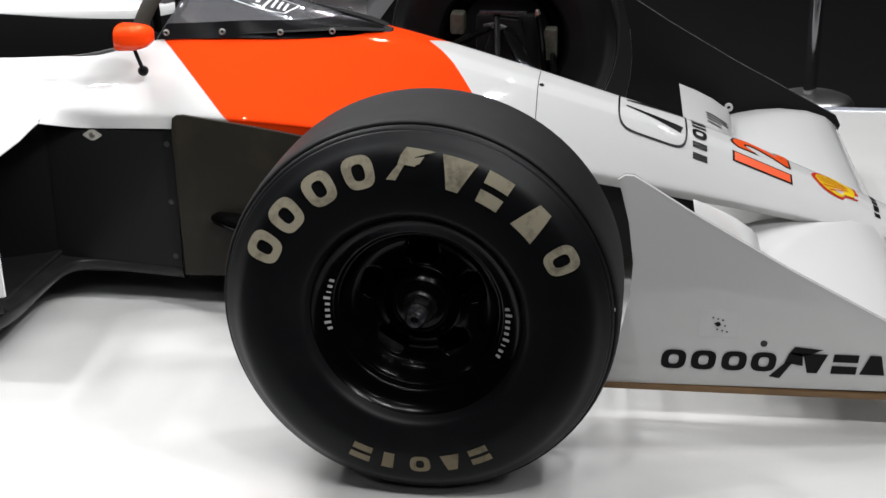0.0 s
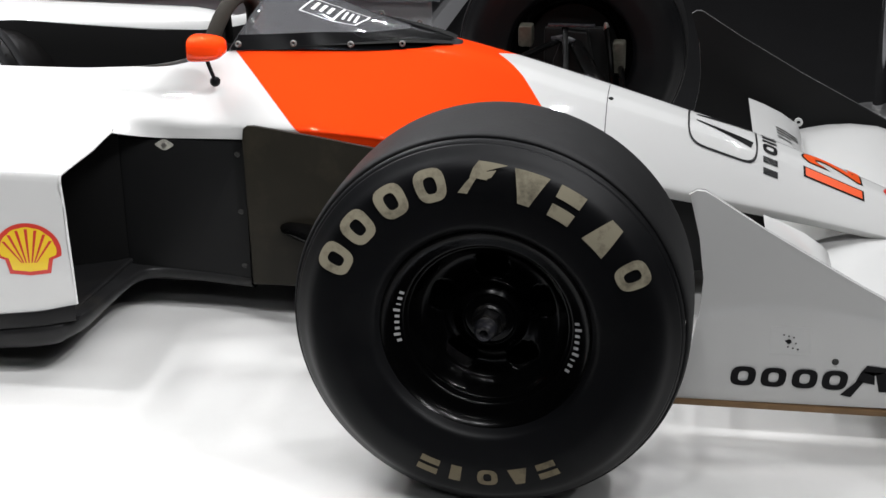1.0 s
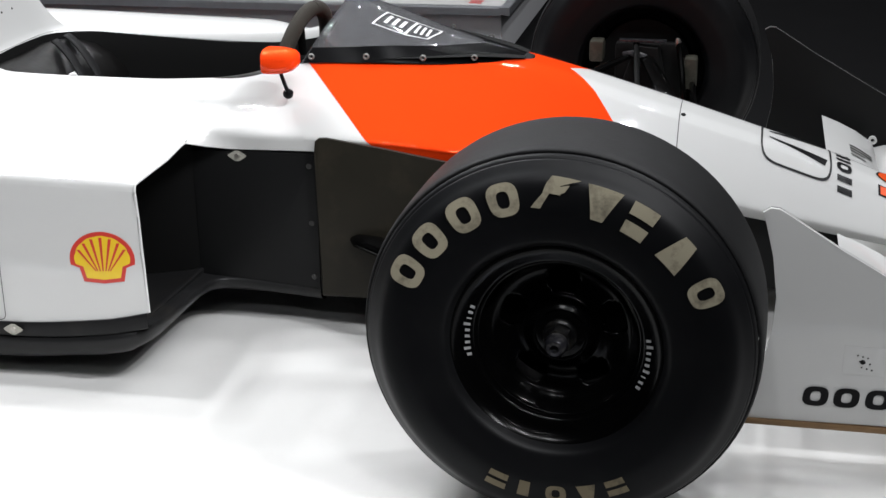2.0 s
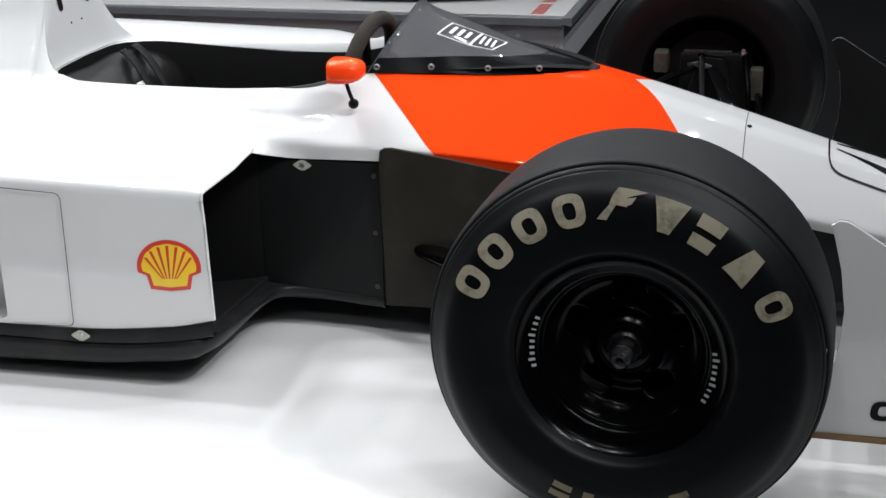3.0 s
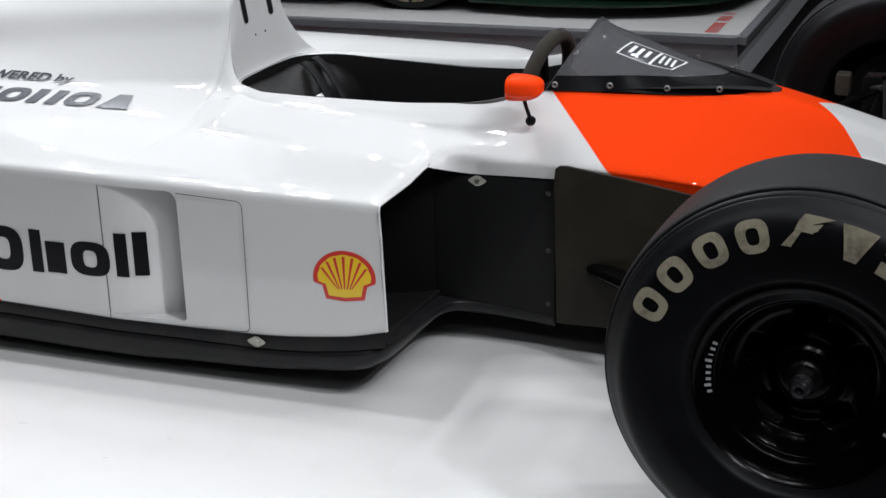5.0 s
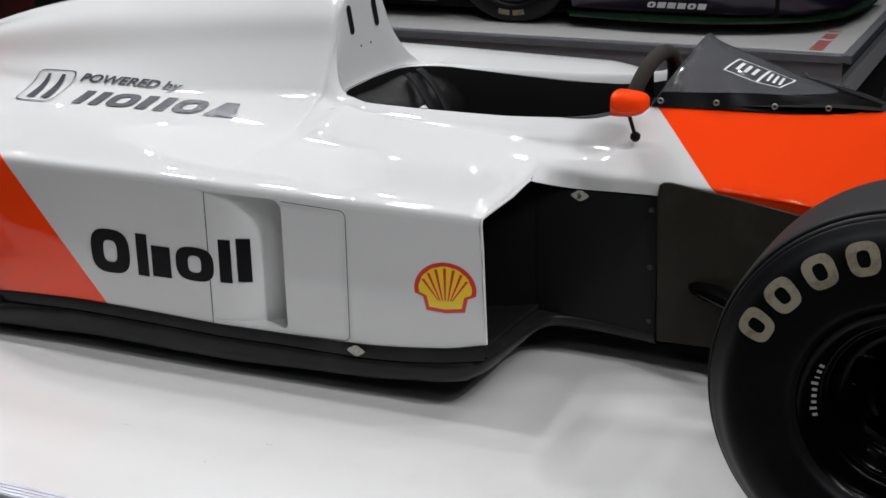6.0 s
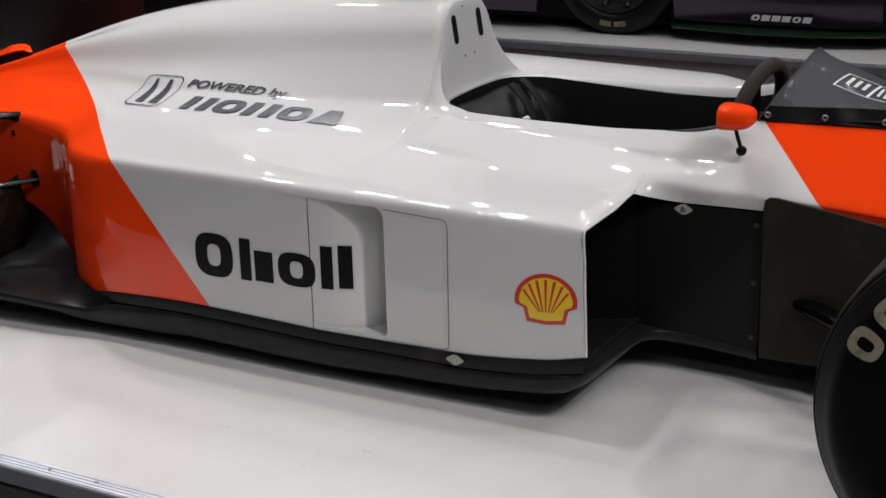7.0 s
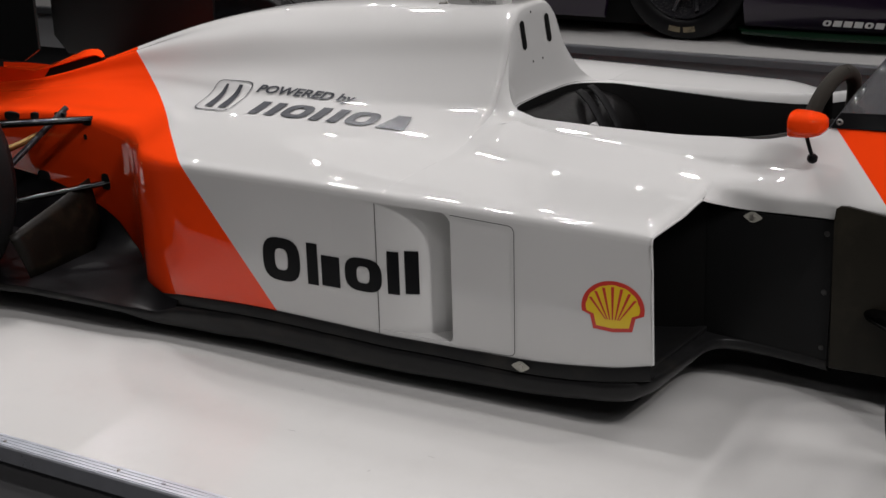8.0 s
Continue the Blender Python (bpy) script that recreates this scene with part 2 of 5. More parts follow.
def box(x0, x1, y0, y1, z0, z1, bevel=0.0, bm=None):
    own = bmesh.new()
    bmesh.ops.create_cube(own, size=1)
    for v in own.verts:
        v.co = Vector(((x0 + x1) / 2 + v.co.x * (x1 - x0), (y0 + y1) / 2 + v.co.y * (y1 - y0), (z0 + z1) / 2 + v.co.z * (z1 - z0)))
    if bevel:
        bmesh.ops.bevel(own, geom=own.edges[:], offset=bevel, segments=2, affect="EDGES", profile=0.6)
    return merged(bm, own)


def merged(bm, own):
    if bm is None:
        return own
    me = bpy.data.meshes.new("tmp")
    own.to_mesh(me)
    own.free()
    bm.from_mesh(me)
    bpy.data.meshes.remove(me)
    return bm


def tube(points, radius, sides=10, bm=None, flat=1.0, up=(0, 0, 1)):
    """A tube along points; radius may be a list; flat squeezes it across 'up'."""
    bm = bm or bmesh.new()
    pts = [Vector(p) for p in points]
    radii = radius if isinstance(radius, (list, tuple)) else [radius] * len(pts)
    rings = []
    for i, p in enumerate(pts):
        d = (pts[min(i + 1, len(pts) - 1)] - pts[max(i - 1, 0)]).normalized()
        a = d.cross(Vector(up))
        a = a.normalized() if a.length > 1e-4 else Vector((1, 0, 0))
        b = a.cross(d)
        rings.append([bm.verts.new(p + radii[i] * (a * math.cos(k * math.tau / sides) + flat * b * math.sin(k * math.tau / sides))) for k in range(sides)])
    for r, s in zip(rings, rings[1:]):
        for k in range(sides):
            bm.faces.new((r[k], r[(k + 1) % sides], s[(k + 1) % sides], s[k]))
    bm.faces.new(rings[0][::-1])
    bm.faces.new(rings[-1])
    return bm


def spun(profile, steps=72, bm=None, centre=(0, 0, 0), closed=False):
    """Turn a profile of (radius, y) about the y axis through centre."""
    bm = bm or bmesh.new()
    c = Vector(centre)
    rings = []
    for r, y in profile:
        if r < 1e-6:
            rings.append([bm.verts.new(c + Vector((0, y, 0)))])
        else:
            rings.append([bm.verts.new(c + Vector((r * math.cos(k * math.tau / steps), y, r * math.sin(k * math.tau / steps)))) for k in range(steps)])
    pairs = list(zip(rings, rings[1:])) + ([(rings[-1], rings[0])] if closed else [])
    for a, b in pairs:
        for k in range(steps):
            j = (k + 1) % steps
            if len(a) == 1 and len(b) > 1:
                bm.faces.new((a[0], b[k], b[j]))
            elif len(b) == 1 and len(a) > 1:
                bm.faces.new((a[k], b[0], a[j]))
            elif len(a) > 1:
                bm.faces.new((a[k], b[k], b[j], a[j]))
    return bm


def slab(outline, axis, lo, hi, bevel=0.0, bm=None):
    """A plate: a flat outline given on two axes, thick from lo to hi along the third."""
    own = bmesh.new()

    def at(p, v):
        return Vector((v, p[0], p[1])) if axis == "x" else Vector((p[0], v, p[1])) if axis == "y" else Vector((p[0], p[1], v))

    low, high = [own.verts.new(at(p, lo)) for p in outline], [own.verts.new(at(p, hi)) for p in outline]
    n = len(outline)
    own.faces.new(low)
    own.faces.new(high[::-1])
    for i in range(n):
        own.faces.new((low[i], low[(i + 1) % n], high[(i + 1) % n], high[i]))
    if bevel:
        edges = [e for e in own.edges if abs((e.verts[0].co - e.verts[1].co)["xyz".index(axis)]) < 1e-6]
        bmesh.ops.bevel(own, geom=edges, offset=bevel, segments=2, affect="EDGES", profile=0.6)
    return merged(bm, own)


def curve_at(xs, ys, x):
    """Smooth value at x through keys xs (rising), with limited slopes."""
    i = min(max(int(np.searchsorted(xs, x)) - 1, 0), len(xs) - 2)

    def slope(k):
        if k in (0, len(xs) - 1):
            j = min(k, len(xs) - 2)
            return (ys[j + 1] - ys[j]) / (xs[j + 1] - xs[j])
        a, b = (ys[k] - ys[k - 1]) / (xs[k] - xs[k - 1]), (ys[k + 1] - ys[k]) / (xs[k + 1] - xs[k])
        return 0 if a * b <= 0 else 2 * a * b / (a + b)

    h = xs[i + 1] - xs[i]
    u = (x - xs[i]) / h
    return (2 * u**3 - 3 * u * u + 1) * ys[i] + (u**3 - 2 * u * u + u) * h * slope(i) + (3 * u * u - 2 * u**3) * ys[i + 1] + (u**3 - u * u) * h * slope(i + 1)


def rounded(points, steps=4):
    """A smooth run of 2D points through the given ones."""
    p = [np.array(q, float) for q in points]
    out = []
    for i in range(len(p) - 1):
        a, b, c, d = p[max(i - 1, 0)], p[i], p[i + 1], p[min(i + 2, len(p) - 1)]
        for k in range(steps):
            u = k / steps
            out.append(0.5 * (2 * b + (c - a) * u + (2 * a - 5 * b + 4 * c - d) * u * u + (3 * b - a - 3 * c + d) * u**3))
    return [tuple(q) for q in out] + [tuple(p[-1])]


def loft(rows, bm=None, mirror=False):
    """Quads between rows of 3D points; mirror adds the other side of y."""
    bm = bm or bmesh.new()
    for sign in ((1, -1) if mirror else (1,)):
        grid = [[bm.verts.new((p[0], sign * p[1], p[2])) for p in row] for row in rows]
        for a, b in zip(grid, grid[1:]):
            for k in range(len(a) - 1):
                bm.faces.new((a[k], a[k + 1], b[k + 1], b[k]))
    bmesh.ops.remove_doubles(bm, verts=bm.verts, dist=1e-5)
    return bm


# ---- flat marks: plain shapes on a unit square, laid onto a surface ----
def quad_grid(a, b, c, d, nu=4, nv=4):
    a, b, c, d = (np.array(p, float) for p in (a, b, c, d))
    f = lambda u, v: (1 - u) * (1 - v) * a + u * (1 - v) * b + u * v * c + (1 - u) * v * d
    return [[f(i / nu, j / nv) for i in range(nu + 1)] for j in range(nv + 1)]


def ring_grid(x0, x1, y0, y1, hx, hy, power=3.0, steps=28, cx=None):
    """A rounded ring in a box with a slot of relative size hx, hy."""
    mx, my, rx, ry = (x0 + x1) / 2, (y0 + y1) / 2, (x1 - x0) / 2, (y1 - y0) / 2
    rows = []
    for s in (1.0, 0.5, 0.0):
        row = []
        for k in range(steps + 1):
            a = k * math.tau / steps
            c, q = math.cos(a), math.sin(a)
            e = (abs(c) ** power + abs(q) ** power) ** (-1 / power)
            fx, fy = s + (1 - s) * hx, s + (1 - s) * hy
            row.append(np.array((mx + rx * fx * e * c, my + ry * fy * e * q)))
        rows.append(row)
    return rows


def mark(grids, place, bm=None):
    """Lay grids of (u, v) points with place(u, v) -> 3D point."""
    bm = bm or bmesh.new()
    for g in grids:
        vs = [[bm.verts.new(place(*p)) for p in row] for row in g]
        for a, b in zip(vs, vs[1:]):
            for k in range(len(a) - 1):
                try:
                    bm.faces.new((a[k], a[k + 1], b[k + 1], b[k]))
                except ValueError:
                    pass
    bmesh.ops.remove_doubles(bm, verts=bm.verts, dist=1e-6)
    bmesh.ops.dissolve_degenerate(bm, dist=1e-6, edges=bm.edges)
    return bm


def block(kind, x0, x1, lean=0.0, slot=0.4):
    """One plain mark from x0 to x1, of height 1."""
    sh = lambda x, y: (x + lean * y, y)
    if kind == "ring":
        g = ring_grid(x0, x1, 0, 1, slot, 0.5)
        return [[np.array(sh(*p)) for p in row] for row in g]
    if kind == "wedge":
        m, w = (x0 + x1) / 2, (x1 - x0)
        return quad_grid(sh(x0, 0), sh(x1, 0), sh(m + 0.22 * w, 1), sh(m - 0.22 * w, 1))
    if kind == "vee":
        m, w = (x0 + x1) / 2, (x1 - x0)
        return quad_grid(sh(m - 0.2 * w, 0), sh(m + 0.2 * w, 0), sh(x1, 1), sh(x0, 1))
    return quad_grid(sh(x0, 0), sh(x1, 0), sh(x1, 1), sh(x0, 1))


def blocks(kind, lean=0.0, slot=0.4):
    """One mark as a list of grids: a single block, two stacked bars, or two upright bars."""
    sh = lambda x, y: (x + lean * y, y)
    if kind == "stack":
        return [quad_grid(sh(0, a), sh(1, a), sh(1, b), sh(0, b)) for a, b in ((0.0, 0.40), (0.60, 1.0))]
    if kind == "pair":
        return [quad_grid(sh(a, 0), sh(b, 0), sh(b, 1), sh(a, 1)) for a, b in ((0.0, 0.36), (0.64, 1.0))]
    if kind == "slim":
        return [quad_grid(sh(0.2, 0), sh(0.75, 0), sh(0.75, 1), sh(0.2, 1))]
    return [block(kind, 0, 1, lean, slot)]


def text_mesh(body, offset=0.0, shear=0.0):
    """The built-in font as a flat bmesh, with its width and height brought to 1."""
    cu = bpy.data.curves.new("lettering", "FONT")
    cu.body, cu.offset, cu.shear, cu.resolution_u = body, offset, shear, 3
    ob = new("lettering", cu)
    me = bpy.data.meshes.new_from_object(ob.evaluated_get(bpy.context.evaluated_depsgraph_get()))
    bpy.data.objects.remove(ob)
    bm = bmesh.new()
    bm.from_mesh(me)
    bpy.data.meshes.remove(me)
    return bm


def laid(bm, place, box2=None):
    """Bring a flat text bmesh to the unit square (or keep the given extent) and lay it with place(u, v)."""
    bmesh.ops.triangulate(bm, faces=bm.faces)
    bmesh.ops.subdivide_edges(bm, edges=[e for e in bm.edges if e.calc_length() > 0.10], cuts=2)
    xs, ys = [v.co.x for v in bm.verts], [v.co.y for v in bm.verts]
    x0, x1, y0, y1 = box2 or (min(xs), max(xs), min(ys), max(ys))
    for v in bm.verts:
        v.co = place((v.co.x - x0) / (x1 - x0), (v.co.y - y0) / (y1 - y0))
    return bm, (x0, x1, y0, y1)


def disc_bm(centre, normal, radius, thick, sides=16, bm=None):
    n = Vector(normal).normalized()
    own = bmesh.new()
    bmesh.ops.create_cone(own, cap_ends=True, segments=sides, radius1=radius, radius2=radius * 0.82, depth=thick, matrix=Matrix.Translation(Vector(centre) + n * thick / 2) @ n.to_track_quat("Z", "Y").to_matrix().to_4x4())
    return merged(bm, own)


# ---- the hall ----
EDGE_NEAR, EDGE_FAR = -1.268, 1.31
structure("floor", box(-14, 12, -9, 16, FLOOR_Z - 0.1, FLOOR_Z), CARPET, "black carpeted hall floor")
structure("ceiling", box(-14, 12, -9, 16, CEILING_Z, CEILING_Z + 0.1), DARK_WALL, "dark hall ceiling high above the cars")
for name, (a, b, c, d) in {"wall_north": (-14, 12, 16, 16.2), "wall_south": (-14, 12, -9.2, -9), "wall_west": (-14.2, -14, -9, 16), "wall_east": (12, 12.2, -9, 16)}.items():
    structure(name, box(a, b, c, d, FLOOR_Z, CEILING_Z), DARK_WALL, "black draped wall of the hall")


def platform(number, x0, x1, y0, y1, label, trim):
    """A raised display deck with aluminium nosing and a set-back fascia."""
    deck = structure("platform_%d" % number, box(x0, x1, y0, y1, -0.03, 0.0), BOARD, label)
    w, d = 0.042, 0.034
    for n, (a, b, along, side) in enumerate(((x0, x1, "x", y0), (x0, x1, "x", y1), (y0, y1, "y", x0), (y0, y1, "y", x1))):
        out = -1 if side in (x0, y0) else 1
        # ribbed nosing: a stepped profile swept along the edge
        prof = [(0.0, 0.001)]
        for r in range(4):
            u = 0.003 + r * 0.0095
            prof += [(u, 0.003), (u + 0.007, 0.003), (u + 0.0075, 0.0015), (u + 0.0095, 0.0015)]
        prof += [(w, 0.002), (w + 0.002, -0.002), (w + 0.002, -d), (w - 0.004, -d), (0.0, -0.028)]
        bm = bmesh.new()
        ends = (a - (w if along == "y" else 0), b + (w if along == "y" else 0))
        rows = []
        for e in ends:
            rows.append([bm.verts.new((e, side + out * u, z) if along == "x" else (side + out * u, e, z)) for u, z in prof])
        for k in range(len(prof)):
            j = (k + 1) % len(prof)
            bm.faces.new((rows[0][k], rows[0][j], rows[1][j], rows[1][k]))
        bm.faces.new(rows[0])
        bm.faces.new(rows[1][::-1])
        part("nosing", bm, trim, deck, "ribbed aluminium edge strip", 20)
        if along == "x":
            f = box(a, b, side + (0.0 if out < 0 else -0.02), side + (0.02 if out < 0 else 0.0), FLOOR_Z, -0.031)
        else:
            f = box(side + (0.0 if out < 0 else -0.02), side + (0.02 if out < 0 else 0.0), a + 0.02, b - 0.02, FLOOR_Z, -0.031)
        part("fascia", f, FASCIA, deck, "grey fascia board")
    return deck


deck_near = platform(1, -4.6, 3.4, EDGE_NEAR, EDGE_FAR, "glossy white display platform under the race car", ALU)
platform(2, -8.0, -0.83, 3.26, 6.4, "white display platform under the purple sports car", DULL_ALU)
for n in range(26):
    part("screw", disc_bm((-4.4 + n * 0.3, EDGE_NEAR - 0.028 + 0.012 * (n % 2), 0.003), (0, 0, 1), 0.004, 0.002, 10), STEEL, deck_near)

# lamp bodies above, in which the spots and the added fill lamps sit
for sx, sy, sw, aim in SPOTS + BEAMS:
    lamp = thing("ceiling_lamp", "round black ceiling lamp on a thin rod", "lamp", (0, 0, 0), "ceiling lamps")
    lamp.matrix_world = look((sx, sy, LAMP_Z), aim)
    housing = part("housing", spun([(0.0, 0.36), (0.06, 0.36), (0.18, 0.3), (0.18, 0.01), (0.175, -0.005), (0.17, 0.0), (0.17, 0.05), (0.0, 0.05)], 24), MATT_BLACK, lamp)
    housing.rotation_euler = (radians(90), 0, 0)
    up = lamp.matrix_world.inverted()
    part("rod", tube([(0, 0, 0.3), up @ Vector((sx, sy, LAMP_Z + 0.3)), up @ Vector((sx, sy, CEILING_Z))], 0.012, 8), MATT_BLACK, lamp)

# ---- the race car ----
car = thing("race_car", "white and fluorescent orange open-wheel race car on a white display platform", "race car")

# cowl and nose: half profiles (x: plateau y, plateau z, crown z, shoulder y, shoulder z, hem y, hem z)
COWL = {
    -0.857: (0.240, 0.518, 0.518, 0.348, 0.432, 0.345, 0.394),
    -0.75: (0.238, 0.532, 0.532, 0.349, 0.430, 0.346, 0.396),
    -0.66: (0.228, 0.559, 0.559, 0.349, 0.430, 0.346, 0.397),
    -0.52: (0.200, 0.5565, 0.5575, 0.348, 0.430, 0.344, 0.398),
    -0.40: (0.150, 0.5456, 0.5515, 0.338, 0.420, 0.334, 0.388),
    -0.28: (0.086, 0.5368, 0.5465, 0.315, 0.402, 0.310, 0.372),
    -0.19: (0.064, 0.5200, 0.531, 0.295, 0.386, 0.289, 0.354),
    -0.05: (0.085, 0.479, 0.488, 0.263, 0.360, 0.256, 0.326),
    0.125: (0.085, 0.426, 0.437, 0.225, 0.318, 0.215, 0.286),
    0.30: (0.075, 0.373, 0.383, 0.195, 0.274, 0.184, 0.246),
    0.45: (0.070, 0.327, 0.337, 0.175, 0.242, 0.164, 0.216),
    0.60: (0.065, 0.267, 0.278, 0.158, 0.206, 0.148, 0.186),
    0.75: (0.060, 0.208, 0.218, 0.140, 0.168, 0.130, 0.150),
    0.90: (0.050, 0.140, 0.150, 0.114, 0.122, 0.105, 0.108),
    1.06: (0.025, 0.084, 0.088, 0.050, 0.074, 0.045, 0.066),
}
CX = sorted(COWL)


def eased(xs, ys, x, reach):
    """The curve through the keys, averaged over a stretch to take out kinks."""
    reach = min(reach, x - xs[0], xs[-1] - x) if xs[0] < x < xs[-1] else 0
    ws = ((-1, 0.1), (-0.66, 0.2), (-0.33, 0.25), (0, 0.3), (0.33, 0.25), (0.66, 0.2), (1, 0.1))
    return sum(w * curve_at(xs, ys, x + u * reach) for u, w in ws) / sum(w for _, w in ws)


def cowl_at(x):
    return [eased(CX, [COWL[k][i] for k in CX], x, 0.11) for i in range(7)]


def cowl_side(x):
    yt, zt, zc, ys, zs, yb, zb = cowl_at(x)
    a, b = np.array((yt, zt)), np.array((ys, zs))
    n = np.array((b[1] - a[1], a[0] - b[0])) * -1
    n = n / np.linalg.norm(n) * (0.004 if x > -0.5 else 0.004 - 0.012 * min(1, (-0.5 - x) / 0.357))
    mids = [a + (b - a) * u + n * 4 * u * (1 - u) for u in (0.2, 0.5, 0.8)]
    return rounded([(yt, zt), *mids, (ys, zs), (ys + 0.001, (zs + zb) / 2 + 0.004), (yb, zb)], 4)


def cowl_full(x):
    yt, zt, zc, ys, zs, yb, zb = cowl_at(x)
    top = rounded([(0, zc), (yt * 0.55, zc - 0.12 * (zc - zt)), (yt, zt)], 4)[:-1]
    return top + cowl_side(x) + [(yb - 0.02, zb - 0.002)]


def span(a, b, n):
    return [a + (b - a) * i / n for i in range(n + 1)]


# rear bodywork: spine, shoulders and side pods in one shell
# x: crown z, crown half width, flank y, flank z, crease y, crease z, deck y, deck z, side y, edge z, hem z
REAR = {
    -3.42: (0.395, 0.05, 0.10, 0.388, 0.13, 0.385, 0.16, 0.382, 0.33, 0.374, 0.085),
    -3.10: (0.440, 0.05, 0.10, 0.422, 0.14, 0.414, 0.18, 0.410, 0.35, 0.402, 0.085),
    -2.80: (0.530, 0.06, 0.12, 0.492, 0.16, 0.466, 0.20, 0.455, 0.38, 0.441, 0.085),
    -2.63: (0.588, 0.07, 0.14, 0.528, 0.18, 0.488, 0.215, 0.468, 0.40, 0.447, 0.085),
    -2.42: (0.652, 0.08, 0.175, 0.552, 0.22, 0.500, 0.255, 0.478, 0.44, 0.450, 0.085),
    -2.28: (0.682, 0.085, 0.195, 0.560, 0.265, 0.495, 0.345, 0.468, 0.55, 0.446, 0.085),
    -2.20: (0.697, 0.09, 0.20, 0.570, 0.285, 0.497, 0.39, 0.467, 0.63, 0.444, 0.088),
    -2.03: (0.716, 0.09, 0.20, 0.580, 0.30, 0.503, 0.43, 0.472, 0.688, 0.447, 0.116),
    -1.80: (0.729, 0.09, 0.18, 0.605, 0.285, 0.507, 0.42, 0.472, 0.70, 0.449, 0.129),
    -1.60: (0.736, 0.09, 0.166, 0.620, 0.265, 0.507, 0.40, 0.466, 0.70, 0.447, 0.1255),
    -1.455: (0.742, 0.086, 0.150, 0.630, 0.235, 0.512, 0.38, 0.460, 0.70, 0.444, 0.1215),
}
RX = sorted(REAR)
HEM = {-1.455: 0.1215, -1.13: 0.125, -0.93: 0.143, -0.84: 0.163}
HX = sorted(HEM)
RIM = {-1.375: (0.206, 0.516, 0.30, 0.484), -1.32: (0.234, 0.514, 0.32, 0.476), -1.15: (0.240, 0.512, 0.345, 0.464), -1.0: (0.241, 0.512, 0.355, 0.452), -0.857: (0.240, 0.518, 0.352, 0.438)}
QX = sorted(RIM)


def outer(yc, zc, ym, zm, ys, ze, r=1.0):
    return [(yc, zc), (ym, zm), (ys - 0.062 * r - 0.03, ze + 0.004 + (zm - ze - 0.004) * 0.6 * max(0, r - 1)), (ys - 0.038 * r, ze - 0.001 * r), (ys - 0.014 * r, ze - 0.007 * r), (ys - 0.004 * r, ze - 0.017 * r), (ys, ze - 0.032 * r)]


def rear_profile(x):
    zt, w, wf, zf, yc, zc, ym, zm, ys, ze, zb = [eased(RX, [REAR[k][i] for k in RX], x, 0.13 if i != 8 else 0.03) for i in range(11)]
    tail = min(1, max(0, (-1.9 - x) / 0.3))
    puff = 0.010 + 0.006 * tail
    swell = ((w + wf) / 2 + puff * 0.75, (zt - 0.014 + zf) / 2 + puff)
    return rounded([(0, zt), (w * 0.6, zt - 0.002), (w, zt - 0.014), swell, (wf, zf), (wf * 0.45 + yc * 0.55, zf * (0.38 + 0.10 * tail) + zc * (0.62 - 0.10 * tail) - 0.006 + 0.003 * tail), *outer(yc, zc, ym, zm, ys, ze, 0.76 + 1.14 * min(1, max(0, (-2.0 - x) / 0.3)) * (1 - 0.8 * min(1, max(0, (-2.36 - x) / 0.2))))], 6)


def cockpit_profile(x):
    yr, zr, yc, zc = [curve_at(QX, [RIM[k][i] for k in QX], x) for i in range(4)]
    u = (x + 1.455) / 0.6
    ym, zm, ze = 0.38 + 0.1 * u, 0.460 - 0.022 * u, 0.444 - 0.012 * u
    return rounded([(yr, zr), (yr * 0.82 + yc * 0.18, zr * 0.82 + zc * 0.18 - 0.001), ((yr * 0.62 + yc * 0.38), zr * 0.62 + zc * 0.38 - 0.003), (yc - 0.045, zc + 0.026), *outer(yc + 0.055, zc - 0.0015, ym + 0.03, zm, 0.70 - 0.008 * max(0, u), ze, 0.76)], 6)


def resampled(pts, n):
    """The same line with n points, evenly spaced along it."""
    p = np.array(pts, float)
    d = np.r_[0, np.cumsum(np.linalg.norm(np.diff(p, axis=0), axis=1))]
    return [(float(np.interp(q, d, p[:, 0])), float(np.interp(q, d, p[:, 1]))) for q in np.linspace(0, d[-1], n)]


def droop(x, y, z):
    """The inlet's upper edge rolls over, with a soft fillet at the cowl."""
    ay, run = abs(y), x + 0.887
    if run < 0 or ay < 0.346 or z < 0.4225:
        return z
    a = min(1, (ay - 0.346) / 0.056)
    return z - (z - 0.4225) * a * a * (3 - 2 * a) * (1 - math.sqrt(max(0, 1 - (run / 0.0301) ** 2)))


def cowl_blend(x):
    """Between the cockpit flank over the pods and the plain cowl side."""
    u = min(1, max(0, (x + 0.857) / 0.2))
    u = u * u * (3 - 2 * u)
    back = [p for p in cockpit_profile(-0.857) if p[0] < 0.346] + [(0.349, 0.4385), (0.3495, 0.428), (0.347, 0.41), (0.345, 0.394)]
    flared = [(p[0], droop(-0.857, *p)) for p in cockpit_profile(-0.857) if p[0] < 0.402] + [(0.4035, 0.4215), (0.404, 0.4195)]
    w = (1 - min(1, (x + 0.857) / 0.11)) ** 2.2
    back = [np.array(a) * (1 - w) + np.array(b) * w for a, b in zip(resampled(back, 30), resampled(flared, 30))]
    return [tuple(np.array(a) * (1 - u) + np.array(b) * u) for a, b in zip(back, resampled(cowl_side(x), 30))]


